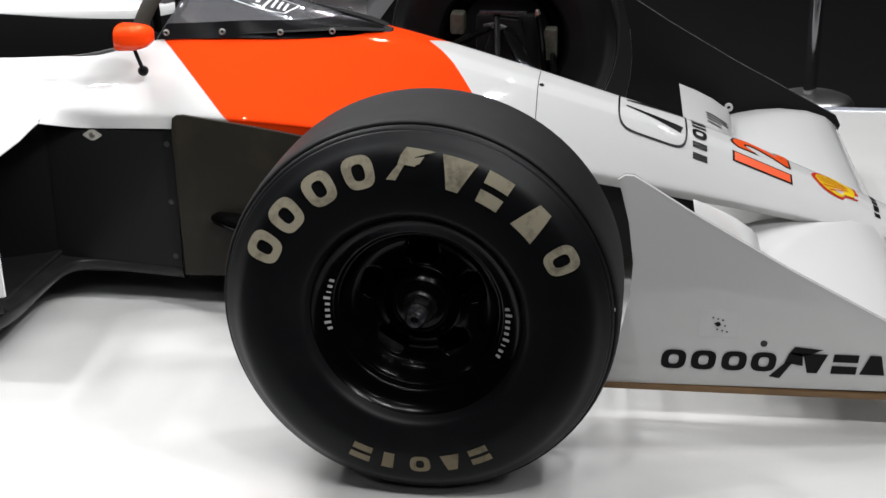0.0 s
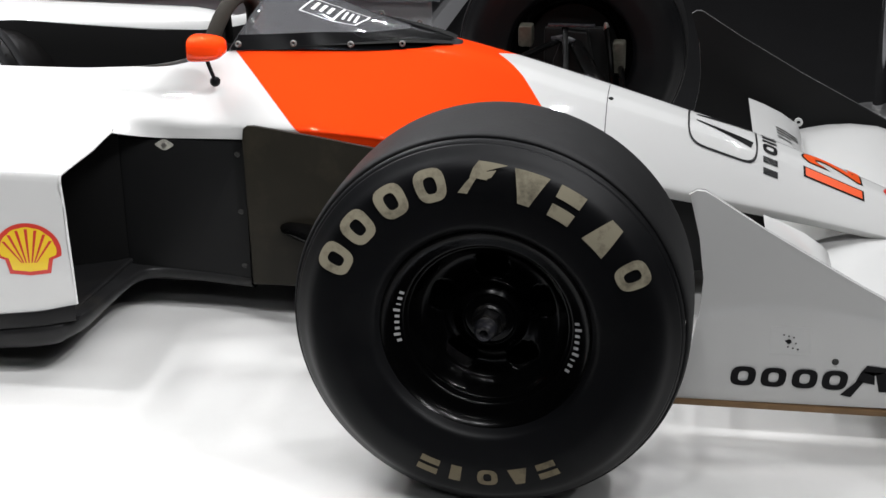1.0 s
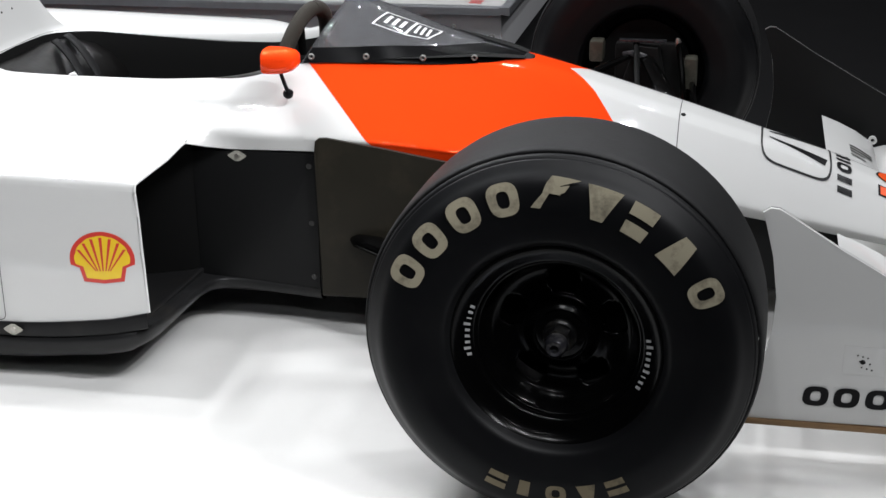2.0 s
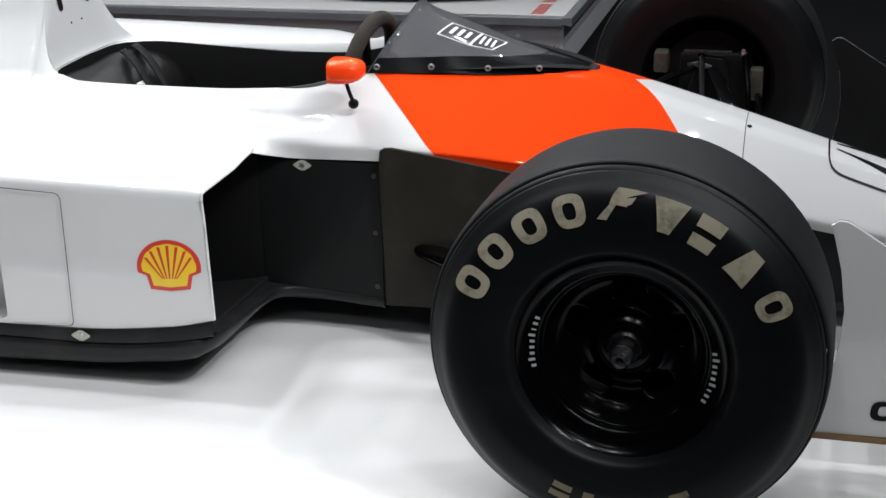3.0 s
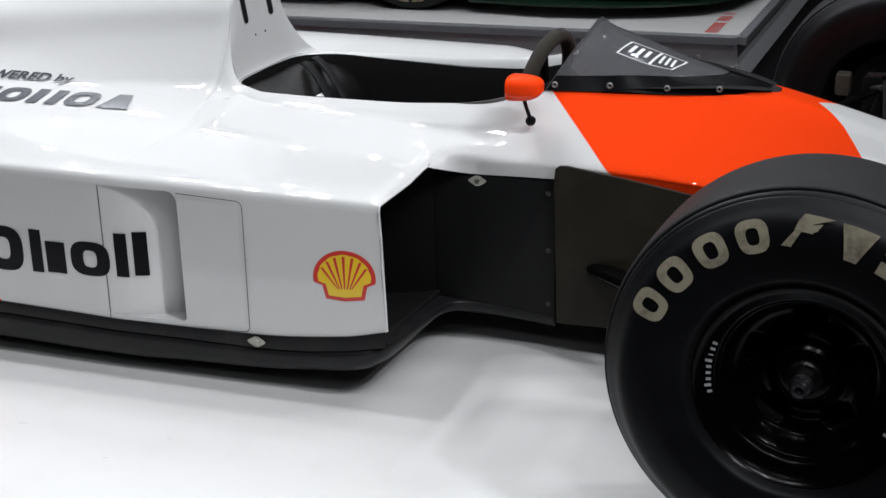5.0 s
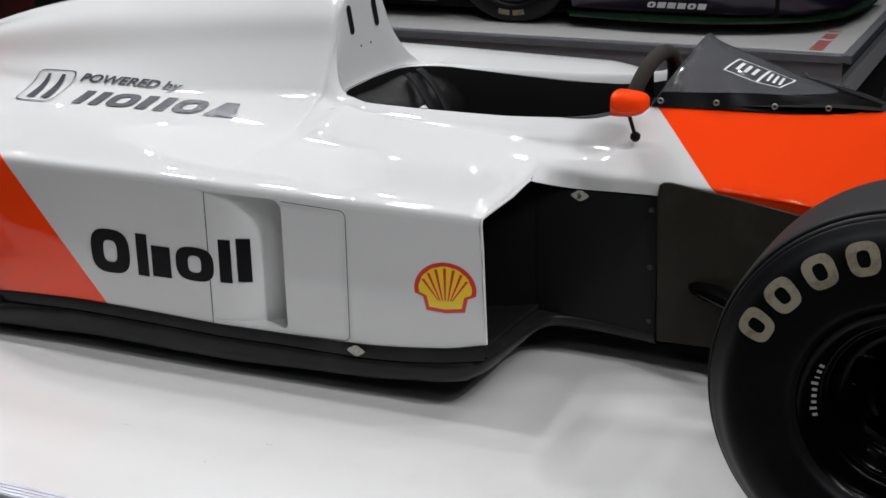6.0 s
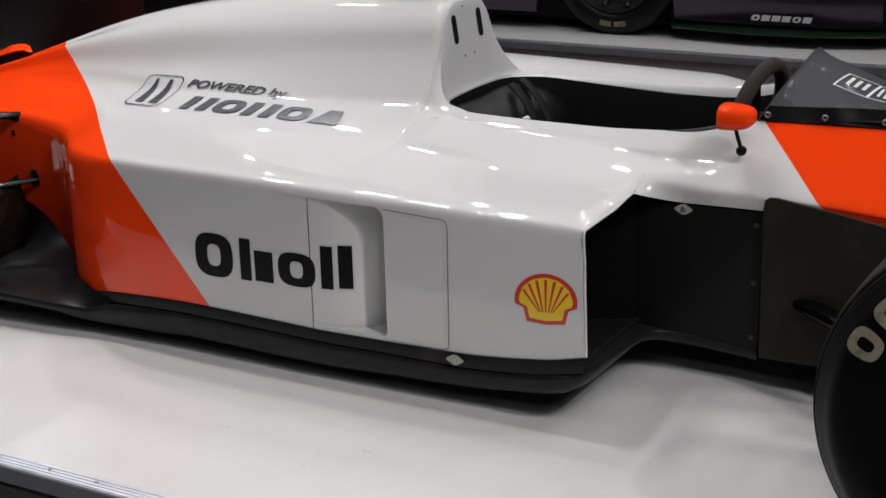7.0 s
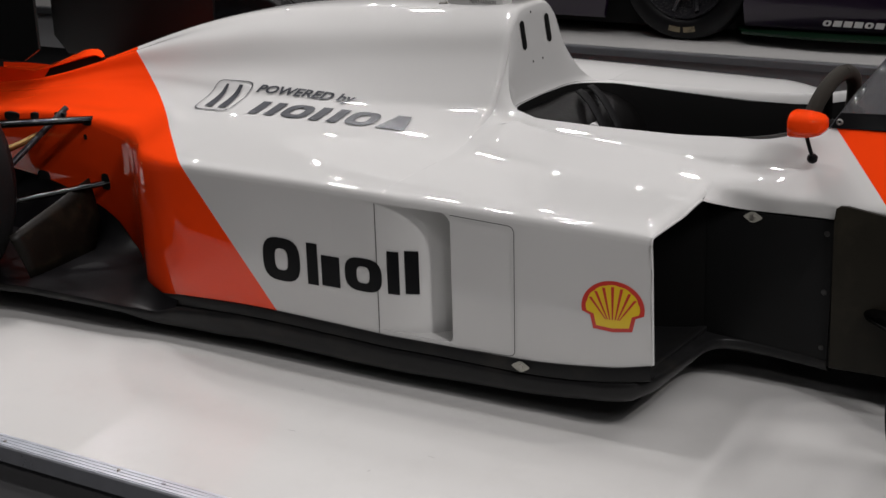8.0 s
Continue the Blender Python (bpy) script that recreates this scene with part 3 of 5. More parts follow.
SEAM_X = 0.127
bm = loft([[(x, *p) for p in cowl_blend(x)] for x in span(-0.857, -0.62, 26)], mirror=True)
bm = loft([[(x, *p) for p in cowl_full(x)] for x in span(-0.6206, SEAM_X, 34)], bm, mirror=True)
cowl = part("cowl", bm, LIVERY, car, "white cowl with a fluorescent orange field", 50)
bm = loft([[(x, *p) for p in cowl_full(x)] for x in span(SEAM_X + 0.0018, 1.06, 44)], mirror=True)
tip = cowl_full(1.06)
loft([[(1.06, *p) for p in tip], [(1.085, p[0] * 0.4, 0.074 + (p[1] - 0.074) * 0.4) for p in tip]], bm, mirror=True)
nose = part("nose_cone", bm, LIVERY, car, "white drooping nose cone", 50)

def hem(x):
    return curve_at(RX, [REAR[k][10] for k in RX], x) if x <= -1.455 else curve_at(HX, [HEM[k] for k in HX], x)


SCOOP = (-1.585, -1.288, 0.134, 0.4165)
side_xs = sorted(set(span(-3.42, SCOOP[0], 64) + span(SCOOP[0], -1.470, 6) + [-1.463, -1.4575, -1.455] + span(-1.455, -1.375, 5) + span(-1.375, SCOOP[1], 9) + span(SCOOP[1], -0.940, 16) + span(-0.940, -0.890, 4) + span(-0.890, -0.857, 10)))
side_xs = [x for i, x in enumerate(side_xs) if i == 0 or x - side_xs[i - 1] > 1e-6]


def fairing_row(x):
    """The cover's section, drawn in a little towards its front edge."""
    drop = float(np.interp(x, (-1.470, -1.463, -1.4575, -1.455), (0.0, 0.0015, 0.0055, 0.0105)))
    p = [np.array(q) for q in rear_profile(x)]
    row = []
    for k, q in enumerate(p):
        d = p[min(k + 1, len(p) - 1)] - p[max(k - 1, 0)]
        n = np.array((-d[1], d[0])) / np.linalg.norm(d)
        q = q - n * drop * min(1, max(0, (0.30 - q[0]) / 0.08))
        row.append((x, max(0.0, float(q[0])), float(q[1])))
    return row


engine_rows = [fairing_row(x) for x in side_xs if x < -1.454]
cock_rows = [[(x, *p) for p in cockpit_profile(x)] for x in side_xs if x > -1.376]
# headrest fairing: its flank runs forward to an upright edge that curves out into the cockpit rim
first, last = cock_rows[0], engine_rows[-1]
n_in = len(last) - len(first)
flank = np.array([p[1:] for p in last[n_in:]])
along = np.r_[0, np.cumsum(np.linalg.norm(np.diff(flank, axis=0), axis=1))]
crown = np.array(last[:n_in + 1])
top_z = flank[0][1]


def flank_row(t):
    """Row of the flank whose upper end lies at the share t of the way down the edge."""
    u = t**3
    cut = float(np.interp(-(top_z + (first[0][2] - top_z) * t), -flank[:, 1], along))
    pos = cut + (along[-1] - cut) * along / along[-1]
    a = np.stack([np.interp(pos, along, flank[:, i]) for i in (0, 1)], 1)
    b = np.array([p[1:] for p in first])
    return [(-1.455 + 0.08 * u, float(y), float(z)) for y, z in a * (1 - u) + b * u]


steps_down = span(0, 1, 12)
flank_rows = [last[n_in:]] + [flank_row(t) for t in steps_down[1:-1]] + [first]
face_rows = []
for t, row in zip(steps_down, flank_rows):
    x, y, z = row[0]
    middle = -1.455 + 0.023 * t
    face_rows.append([tuple(p) for p in crown] if t == 0 else [(x + (middle - x) * (1 - c**8) - 0.006 * math.sin(math.pi * t) * (1 - c * c), c * y, z + (0.004 + (crown[0][2] - top_z) * (1 - t) ** 2 - 0.004 * (1 - t)) * (1 - c * c)) for c in crown[:, 1] / crown[-1][1]])
shell_bm = loft(engine_rows, mirror=True)
loft(flank_rows, shell_bm, mirror=True)
loft(face_rows, shell_bm, mirror=True)
loft(cock_rows, shell_bm, mirror=True)

# pod sides with the scooped outlet

def side_edge(x):
    rows = rear_profile(x) if x <= -1.455 else cockpit_profile(max(x, -1.375)) if x >= -1.375 else None
    if rows is None:
        u = (x + 1.455) / 0.08
        a, b = rear_profile(-1.455)[-1], cockpit_profile(-1.375)[-1]
        return a[0] + (b[0] - a[0]) * u, a[1] + (b[1] - a[1]) * u
    return rows[-1]


def undercut(x):
    """How far the foot of the tail recess stands back under its shoulder."""
    return 0.012 * min(1, max(0, (-2.27 - x) / 0.15))


for sign in (1, -1):
    for a, b in zip(side_xs, side_xs[1:]):
        (ya, za), (yb, zb) = side_edge(a), side_edge(b)
        cut = sign < 0 and a >= SCOOP[0] - 1e-6 and b <= SCOOP[1] + 1e-6
        levels = [(hem(a), hem(b)), (SCOOP[2], SCOOP[2]), (SCOOP[3], SCOOP[3]), (za, zb)] if cut else [(hem(a), hem(b)), (0.5 * (hem(a) + za), 0.5 * (hem(b) + zb)), (za, zb)]
        for k, (lo, hi) in enumerate(zip(levels, levels[1:])):
            d0 = d1 = 0.0
            if cut and k == 1:
                u0, u1 = (a - SCOOP[0]) / (SCOOP[1] - SCOOP[0]), (b - SCOOP[0]) / (SCOOP[1] - SCOOP[0])
                d0, d1 = 0.12 * max(0, u0)**5.0, 0.12 * max(0, u1)**5.0
            in_lo, in_hi = (0, 0) if cut else (1.0, 0.75) if k == 0 else (0.75, 0.0)
            ua, ub = undercut(a), undercut(b)
            q = [(a, sign * (ya - d0 - ua * in_lo), lo[0]), (b, sign * (yb - d1 - ub * in_lo), lo[1]), (b, sign * (yb - d1 - ub * in_hi), hi[1]), (a, sign * (ya - d0 - ua * in_hi), hi[0])]
            shell_bm.faces.new([shell_bm.verts.new(p) for p in q])
            if cut and k == 1:
                for e in (0, 1):
                    z0, z1 = (lo, hi)[e]
                    shell_bm.faces.new([shell_bm.verts.new(p) for p in ((a, sign * ya, z0), (b, sign * yb, z1), (b, sign * (yb - d1), z1), (a, sign * (ya - d0), z0))])
                if abs(b - SCOOP[1]) < 1e-6:
                    shell_bm.faces.new([shell_bm.verts.new(p) for p in ((b, sign * yb, lo[1]), (b, sign * yb, hi[1]), (b, sign * (yb - d1), hi[1]), (b, sign * (yb - d1), lo[1]))])
    (yf, zf), hf = side_edge(-0.857), hem(-0.842)
    mid = 0.5 * (hem(-0.857) + zf)
    shell_bm.faces.new([shell_bm.verts.new(p) for p in ((-0.857, sign * yf, zf), (-0.857, sign * yf, mid), (-0.849, sign * yf, mid))])
    shell_bm.faces.new([shell_bm.verts.new(p) for p in ((-0.857, sign * yf, mid), (-0.857, sign * yf, hem(-0.857)), (-0.841, sign * yf, hf), (-0.849, sign * yf, mid))])
bmesh.ops.remove_doubles(shell_bm, verts=shell_bm.verts, dist=2e-5)
for v in shell_bm.verts:
    v.co.z = droop(*v.co)
    if v.co.x > -0.9 and v.co.z > 0.25:
        v.co.x += 0.010 * min(1, (v.co.x + 0.9) / 0.043) * min(1, (v.co.z - 0.25) / 0.12) * min(1, max(0, (abs(v.co.y) - 0.43) / 0.1))
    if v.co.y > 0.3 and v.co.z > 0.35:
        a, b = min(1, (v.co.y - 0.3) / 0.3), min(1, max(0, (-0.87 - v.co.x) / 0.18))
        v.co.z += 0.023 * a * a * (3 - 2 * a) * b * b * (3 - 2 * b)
bmesh.ops.recalc_face_normals(shell_bm, faces=shell_bm.faces)
from mathutils.bvhtree import BVHTree
SHELL_TREE = BVHTree.FromBMesh(shell_bm)
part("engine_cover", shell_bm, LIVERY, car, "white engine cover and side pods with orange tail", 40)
nose_bm = bmesh.new()
nose_bm.from_mesh(nose.data)
NOSE_TREE = BVHTree.FromBMesh(nose_bm)
nose_bm.free()


def on_tree(tree, origin, way, lift=0.0012):
    hit, normal, _, _ = tree.ray_cast(Vector(origin), Vector(way).normalized())
    if hit is None:
        return Vector(origin)
    if normal.dot(Vector(way)) > 0:
        normal = -normal
    return hit + normal * lift


for side in (-1, 1):
    lip = [(-0.857 + 0.010 * min(1, max(0, (y - 0.43) / 0.1)), side * y, droop(-0.857, y, z) - 0.001) for y, z in cockpit_profile(-0.857) if y > 0.40] + [(-0.847 + 0.006 * (0.4 - z) / 0.236, side * 0.6885, z) for z in (0.36, 0.30, 0.24, 0.19, 0.164)]
    part("inlet_lip", tube(lip, 0.003, 8), PAINT_WHITE, car, "white rounded lip of the radiator inlet")

# black inside of the cockpit
rim_xs = span(-0.62, -1.375, 24)
loop = []
for x in rim_xs:
    y, z = (cowl_at(x)[0], cowl_at(x)[1]) if x > -0.857 else cockpit_profile(x)[0]
    loop.append((x, -y, z))
loop = loop + [(-1.432 + 0.057 * abs(k / 8) ** 8, 0.206 * k / 8, 0.520 - 0.004 * abs(k) / 8) for k in range(-7, 8)] + [(x, -y, z) for x, y, z in reversed(loop)]
bm = bmesh.new()
lip_depth = lambda x: 0.003 + 0.021 * min(1, max(0, (x + 1.36) / 0.5))
rows = [[bm.verts.new((x, y * s, z - d - lip_depth(x))) for x, y, z in loop] for s, d in ((0.950, 0.0), (0.94, 0.010), (0.92, 0.06), (0.90, 0.30))]
for a, b in zip(rows, rows[1:]):
    for k in range(len(a) - 1):
        bm.faces.new((a[k], a[k + 1], b[k + 1], b[k]))
bm.faces.new(rows[-1])
part("cockpit_liner", bm, MATT_BLACK, car, "black cockpit lining")
part("dashboard", slab([(-0.21, 0.33), (0.21, 0.33), (0.21, 0.545), (0.12, 0.553), (-0.12, 0.553), (-0.21, 0.545)], "x", -0.63, -0.61, 0.006), MATT_BLACK, car)
bm = loft([[(x, y * q, z - lip_depth(x) * u) for q, u in ((1.0, 0.0), (0.992, 0.06), (0.975, 0.3), (0.955, 0.8), (0.948, 1.1))] for x, y, z in loop])
part("cockpit_coaming", bm, PAINT_WHITE, car, "white rolled-in edge of the cockpit opening", 60)

# seat: a shell with side bolsters and belts
bm = bmesh.new()
rows = []
for s in span(0, 1, 10):
    x, z = -0.98 - 0.34 * s, 0.24 + 0.22 * s**1.5
    rows.append([(x + 0.05 * math.cos(a * math.pi / 2) - 0.05, a * 0.17, z - 0.06 + 0.06 * abs(a) ** 3) for a in span(-1, 1, 12)])
loft(rows, bm)
seat = part("seat", bm, NYLON, car, "black moulded seat with harness straps")
seat.modifiers.new("skin", "SOLIDIFY").thickness = 0.015
bm = bmesh.new()
rows = []
for x, z, w in ((-1.418, 0.508, 0.150), (-1.40, 0.510, 0.172), (-1.37, 0.506, 0.192), (-1.33, 0.494, 0.206), (-1.29, 0.470, 0.212), (-1.255, 0.43, 0.212), (-1.235, 0.38, 0.21), (-1.23, 0.28, 0.20)):
    rows.append([(x - 0.012 * (1 - abs(a) ** 2), a * w, z - 0.012 * abs(a) ** 4 - 0.012 * (1 - a * a)) for a in span(-1, 1, 16)])
loft(rows, bm)
part("headrest_pad", bm, LEATHER, seat, "black padded headrest", 60)
for side in (-1, 1):
    part("side_bolster", tube([(-1.26, side * 0.150, 0.400), (-1.21, side * 0.165, 0.385), (-1.15, side * 0.172, 0.36), (-1.08, side * 0.17, 0.325), (-1.0, side * 0.165, 0.29)], [0.010, 0.020, 0.022, 0.020, 0.010], 12), LEATHER, seat, "black padded side bolster", 60)
    rows = [[(-1.05 - 0.22 * q + 0.012, side * (0.05 + 0.02 * q) + w, 0.26 + 0.16 * q**1.3) for w in (-0.02, 0.02)] for q in span(0, 1, 8)]
    part("harness_strap", loft(rows), NYLON, seat, "black webbing strap").modifiers.new("skin", "SOLIDIFY").thickness = 0.004
for y0, y1 in ((0.165, 0.02), (0.10, -0.05)):
    rows = [[(-1.385 + 0.155 * q, y0 + (y1 - y0) * q + w, 0.512 - 0.004 * q - 0.075 * q * q) for w in (-0.016, 0.0, 0.016)] for q in span(0, 1, 10)]
    part("harness_strap", loft(rows), NYLON, seat, "black webbing strap").modifiers.new("skin", "SOLIDIFY").thickness = 0.004
part("harness_tag", box(-1.288, -1.268, -0.035, 0.005, 0.452, 0.462), DECAL_WHITE, seat, "small pale tag")

# steering wheel
wheel_pose = Matrix.Translation((-0.724, 0, 0.505)) @ Matrix.Rotation(radians(-7), 4, "Z") @ pose(0, 0, 0, 0, -77, 0)
bm = bmesh.new()
pts = [wheel_pose @ Vector((0.123 * math.cos(a), 0.123 * math.sin(a), 0)) for a in span(0, math.tau, 40)]
tube(pts, 0.0175, 12, bm)
steering = part("steering_wheel", bm, SUEDE, car, "suede-covered steering wheel")
bm = bmesh.new()
for a in (90, 210, 330):
    tube([wheel_pose @ Vector((0.02 * math.cos(radians(a)), 0.02 * math.sin(radians(a)), 0)), wheel_pose @ Vector((0.12 * math.cos(radians(a)), 0.12 * math.sin(radians(a)), 0))], 0.009, 8, bm, 0.4)
part("spokes", bm, MATT_BLACK, steering)
part("column", tube([wheel_pose @ Vector((0, 0, 0.01)), (-0.62, 0, 0.47)], 0.018, 10), MATT_BLACK, steering)

# headrest slots and small fixings on the fairing
for y in (-0.064, 0.064):
    bm = bmesh.new()
    n = 20
    pts = []
    for k in range(n):
        a = k * math.tau / n
        v, u = 0.0, 0.0115 * math.cos(a)
        v = 0.025 * (1 if math.sin(a) > 0 else -1) + 0.011 * math.sin(a)
        pts.append(on_tree(SHELL_TREE, (-1.0, y + u - 0.18 * v, 0.670 + v), (-1, 0, 0), 0.0015))
    bm.faces.new([bm.verts.new(p) for p in pts])
    part("slot", bm, MATT_BLACK, car, "dark narrow slot")
for y, z in ((-0.02, 0.60), (0.03, 0.60), (-0.02, 0.72)):
    part("rivet_hole", disc_bm(on_tree(SHELL_TREE, (-1.0, y, z), (-1, 0, 0), 0), (1, 0, 0.3), 0.003, 0.001, 8), MATT_BLACK, car)


# roll hoop fairing over the spine
bm = bmesh.new()
rows = []
for s, (x, w) in zip(span(0, 1, 5), ((-1.50, 0.030), (-1.515, 0.048), (-1.56, 0.055), (-1.61, 0.055), (-1.66, 0.048), (-1.68, 0.035))):
    rows.append([(x, a, z) for a, z in rounded([(-w, 0.710), (-w, 0.78), (-w * 0.95, 0.83), (-w * 0.6, 0.855), (0, 0.86), (w * 0.6, 0.855), (w * 0.95, 0.83), (w, 0.78), (w, 0.715)], 2)])
loft(rows, bm)
bmesh.ops.holes_fill(bm, edges=bm.edges, sides=60)
hoop = part("roll_hoop_fairing", bm, PAINT_WHITE, car, "white roll hoop fairing with small lettering")
bm, _ = laid(text_mesh("MEN'S FASHION"), lambda u, v: Vector((-1.602 + 0.072 * u, -0.0562, 0.739 + 0.0085 * v)))
part("lettering", bm, DECAL_BLACK, hoop, "small black lettering")
part("hook", tube([(-1.676, -0.045, 0.716), (-1.692, -0.05, 0.718), (-1.697, -0.05, 0.726), (-1.690, -0.05, 0.734), (-1.672, -0.045, 0.735)], 0.0025, 8), STEEL, hoop)

def diamond(bm, x, side, y, z):
    """A small plate in the shape of a blunt diamond, 1.3 mm thick."""
    pts = ((-0.0205, 0.0), (-0.017, 0.0035), (-0.004, 0.0112), (0.004, 0.0112), (0.017, 0.0035), (0.0205, 0.0), (0.017, -0.0035), (0.004, -0.0112), (-0.004, -0.0112), (-0.017, -0.0035))
    slab([(x + u, z + w) for u, w in pts], "y", side * y, side * (y + 0.0013), 0.0, bm)


# black tub below the cowl
TUB = {-1.30: 0.345, -0.60: 0.343, -0.30: 0.285, 0.0: 0.215, 0.30: 0.155, 0.475: 0.125}
TX = sorted(TUB)
bm = bmesh.new()
rows = []
for x in span(-1.30, 0.475, 40):
    w = curve_at(TX, [TUB[k] for k in TX], x)
    top = (cowl_at(x)[6] if x > -0.857 else 0.394) - 0.003
    rows.append([(x, 0, 0.062), (x, w - 0.04, 0.062), (x, w - 0.008, 0.075), (x, w, 0.10), (x, w, top), (x, w - 0.03, top), (x, 0, top)])
loft(rows, bm, mirror=True)
loft([[p for p in rows[-1]], [(0.475, 0, (p[2] + 0.1) / 2) for p in rows[-1]]], bm, mirror=True)
tub = part("tub", bm, SATIN_BLACK, car, "black monocoque side below the cowl")
for side in (-1, 1):
    panel = part("side_panel", slab([(-0.868, 0.109), (-0.74, 0.105), (-0.600, 0.093), (-0.596, 0.385), (-0.60, 0.392), (-0.868, 0.390)], "y", side * 0.342, side * 0.348, 0.001), SATIN_BLACK, car, "black screwed side panel")
    for z in (0.366, 0.241, 0.120):
        part("screw", disc_bm((-0.6125, side * 0.348, z), (0, side, 0), 0.0062, 0.002, 12), DULL_SCREW, panel, "dull steel screw head")
    bm = bmesh.new()
    diamond(bm, -0.768, side, 0.3482, 0.3815)
    part("fastener_plate", bm, PLATE_ZINC, panel, "diamond-shaped steel fastener plate")
    part("fastener_stud", disc_bm((-0.768, side * 0.3495, 0.3815), (0, side, 0), 0.006, 0.002, 12), STEEL, panel)
    # weathered vane ahead of the panel
    out = [(-0.592, 0.083), (-0.30, 0.088), (-0.10, 0.10), (-0.06, 0.30), (-0.15, 0.352), (-0.30, 0.389), (-0.45, 0.414), (-0.57, 0.432), (-0.585, 0.431), (-0.594, 0.424), (-0.596, 0.40)]
    vane = part("side_vane", slab(out, "y", side * 0.352, side * 0.362, 0.003), CARBON, car, "weathered dark composite side plate")
    bm = tube([(-0.520, side * 0.356, 0.215), (-0.508, side * 0.362, 0.2145), (-0.47, side * 0.378, 0.212), (-0.30, side * 0.50, 0.205), (-0.03, side * 0.78, 0.20)], [0.012, 0.022, 0.028, 0.025, 0.016], 16, flat=0.62)
    part("lower_wishbone_rear_leg", bm, GLOSS_BLACK, car, "black streamlined suspension arm")
    part("lower_wishbone_front_leg", tube([(0.26, side * 0.15, 0.17), (0.10, side * 0.45, 0.18), (0.0, side * 0.78, 0.195)], [0.016, 0.018, 0.014], 12, flat=0.5), GLOSS_BLACK, car)
    part("upper_wishbone_rear_leg", tube([(-0.27, side * 0.28, 0.35), (-0.13, side * 0.55, 0.366), (-0.03, side * 0.74, 0.380)], [0.013, 0.014, 0.012], 10, flat=0.6), GLOSS_BLACK, car)
    part("upper_wishbone_front_leg", tube([(0.16, side * 0.18, 0.27), (0.07, side * 0.50, 0.325), (-0.01, side * 0.74, 0.380)], [0.026, 0.026, 0.018], 12, flat=0.5), GLOSS_BLACK, car)
    part("pull_rod", tube([(-0.03, side * 0.74, 0.41), (0.02, side * 0.25, 0.20)], 0.009, 8), GLOSS_BLACK, car)
    part("track_rod", tube([(0.12, side * 0.76, 0.30), (0.16, side * 0.2, 0.27)], 0.009, 8), GLOSS_BLACK, car)
    upright = part("upright", slab([(-0.05, 0.20), (0.04, 0.20), (0.05, 0.30), (0.03, 0.40), (-0.03, 0.405), (-0.06, 0.32)], "y", side * 0.71, side * 0.77, 0.008), MATT_BLACK, car, "black wheel upright")
    for x0, x1, z0, z1 in ((-0.156, -0.118, 0.352, 0.408), (0.098, 0.132, 0.285, 0.368)):
        part("brake_caliper", box(x0, x1, side * 0.765 - 0.03, side * 0.765 + 0.03, z0, z1, 0.008), CALIPER, upright, "olive-grey brake caliper")
    part("brake_duct", box(-0.09, 0.09, side * 0.79 - 0.02, side * 0.79 + 0.02, 0.23, 0.40, 0.012), MATT_BLACK, upright)
    part("bracket", tube([(-0.062, side * 0.705, 0.383), (-0.03, side * 0.70, 0.388), (-0.005, side * 0.70, 0.380), (-0.012, side * 0.70, 0.360)], [0.006, 0.009, 0.008, 0.005], 8), DARK_STEEL, upright, "scuffed metal joint")
    part("top_bracket", box(-0.075, 0.05, side * 0.73 - 0.012, side * 0.73 + 0.012, 0.412, 0.418, 0.002), DARK_STEEL, upright)
    part("drop_link", tube([(0.082, side * 0.73, 0.412), (0.095, side * 0.72, 0.33), (0.104, side * 0.70, 0.235)], [0.009, 0.008, 0.007], 10), GLOSS_BLACK, upright, "thin black link")
    part("link_joint", tube([(0.081, side * 0.73, 0.400), (0.080, side * 0.73, 0.412), (0.079, side * 0.73, 0.424)], [0.006, 0.009, 0.005], 10), STEEL, upright, "bright ball joint")

# radiator inlets
for side in (-1, 1):
    bm = bmesh.new()
    y0, y1 = side * 0.349, side * 0.676
    v = lambda x, y, z: bm.verts.new((x, y, z))
    for q in (((-0.868, y1), (-1.25, y1)), ((-1.25, y0), (-1.25, y1)), ((-1.25, y0), (-0.868, y0))):
        (xa, ya), (xb, yb) = q
        top = lambda y: 0.421 if abs(y) < 0.5 else 0.4175
        bm.faces.new((v(xa, ya, 0.10), v(xb, yb, 0.10), v(xb, yb, top(yb)), v(xa, ya, top(ya))))
    bm.faces.new((v(-0.868, y0, 0.421), v(-0.868, y1, 0.4175), v(-1.25, y1, 0.4175), v(-1.25, y0, 0.421)))
    part("radiator_duct", bm, MATT_BLACK, car, "black radiator inlet duct")

# floor tray with rounded front lip, and the dark skirt band under the pods
REAR_EDGE = ((-2.62, 0.772, 0.086), (-2.5, 0.752, 0.086), (-2.3, 0.740, 0.083), (-2.2, 0.730, 0.077), (-2.11, 0.712, 0.0715), (-2.05, 0.7105, 0.0755))


def rear_edge(x):
    """Outer edge of the floor beside the tail: y and the height of its upper face."""
    return tuple(float(np.interp(x, [p[0] for p in REAR_EDGE], [p[i] for p in REAR_EDGE])) for i in (1, 2))


def band_height(x):
    return 0.0305 - 0.0055 * min(1, max(0, (-1.0 - x) / 0.3))


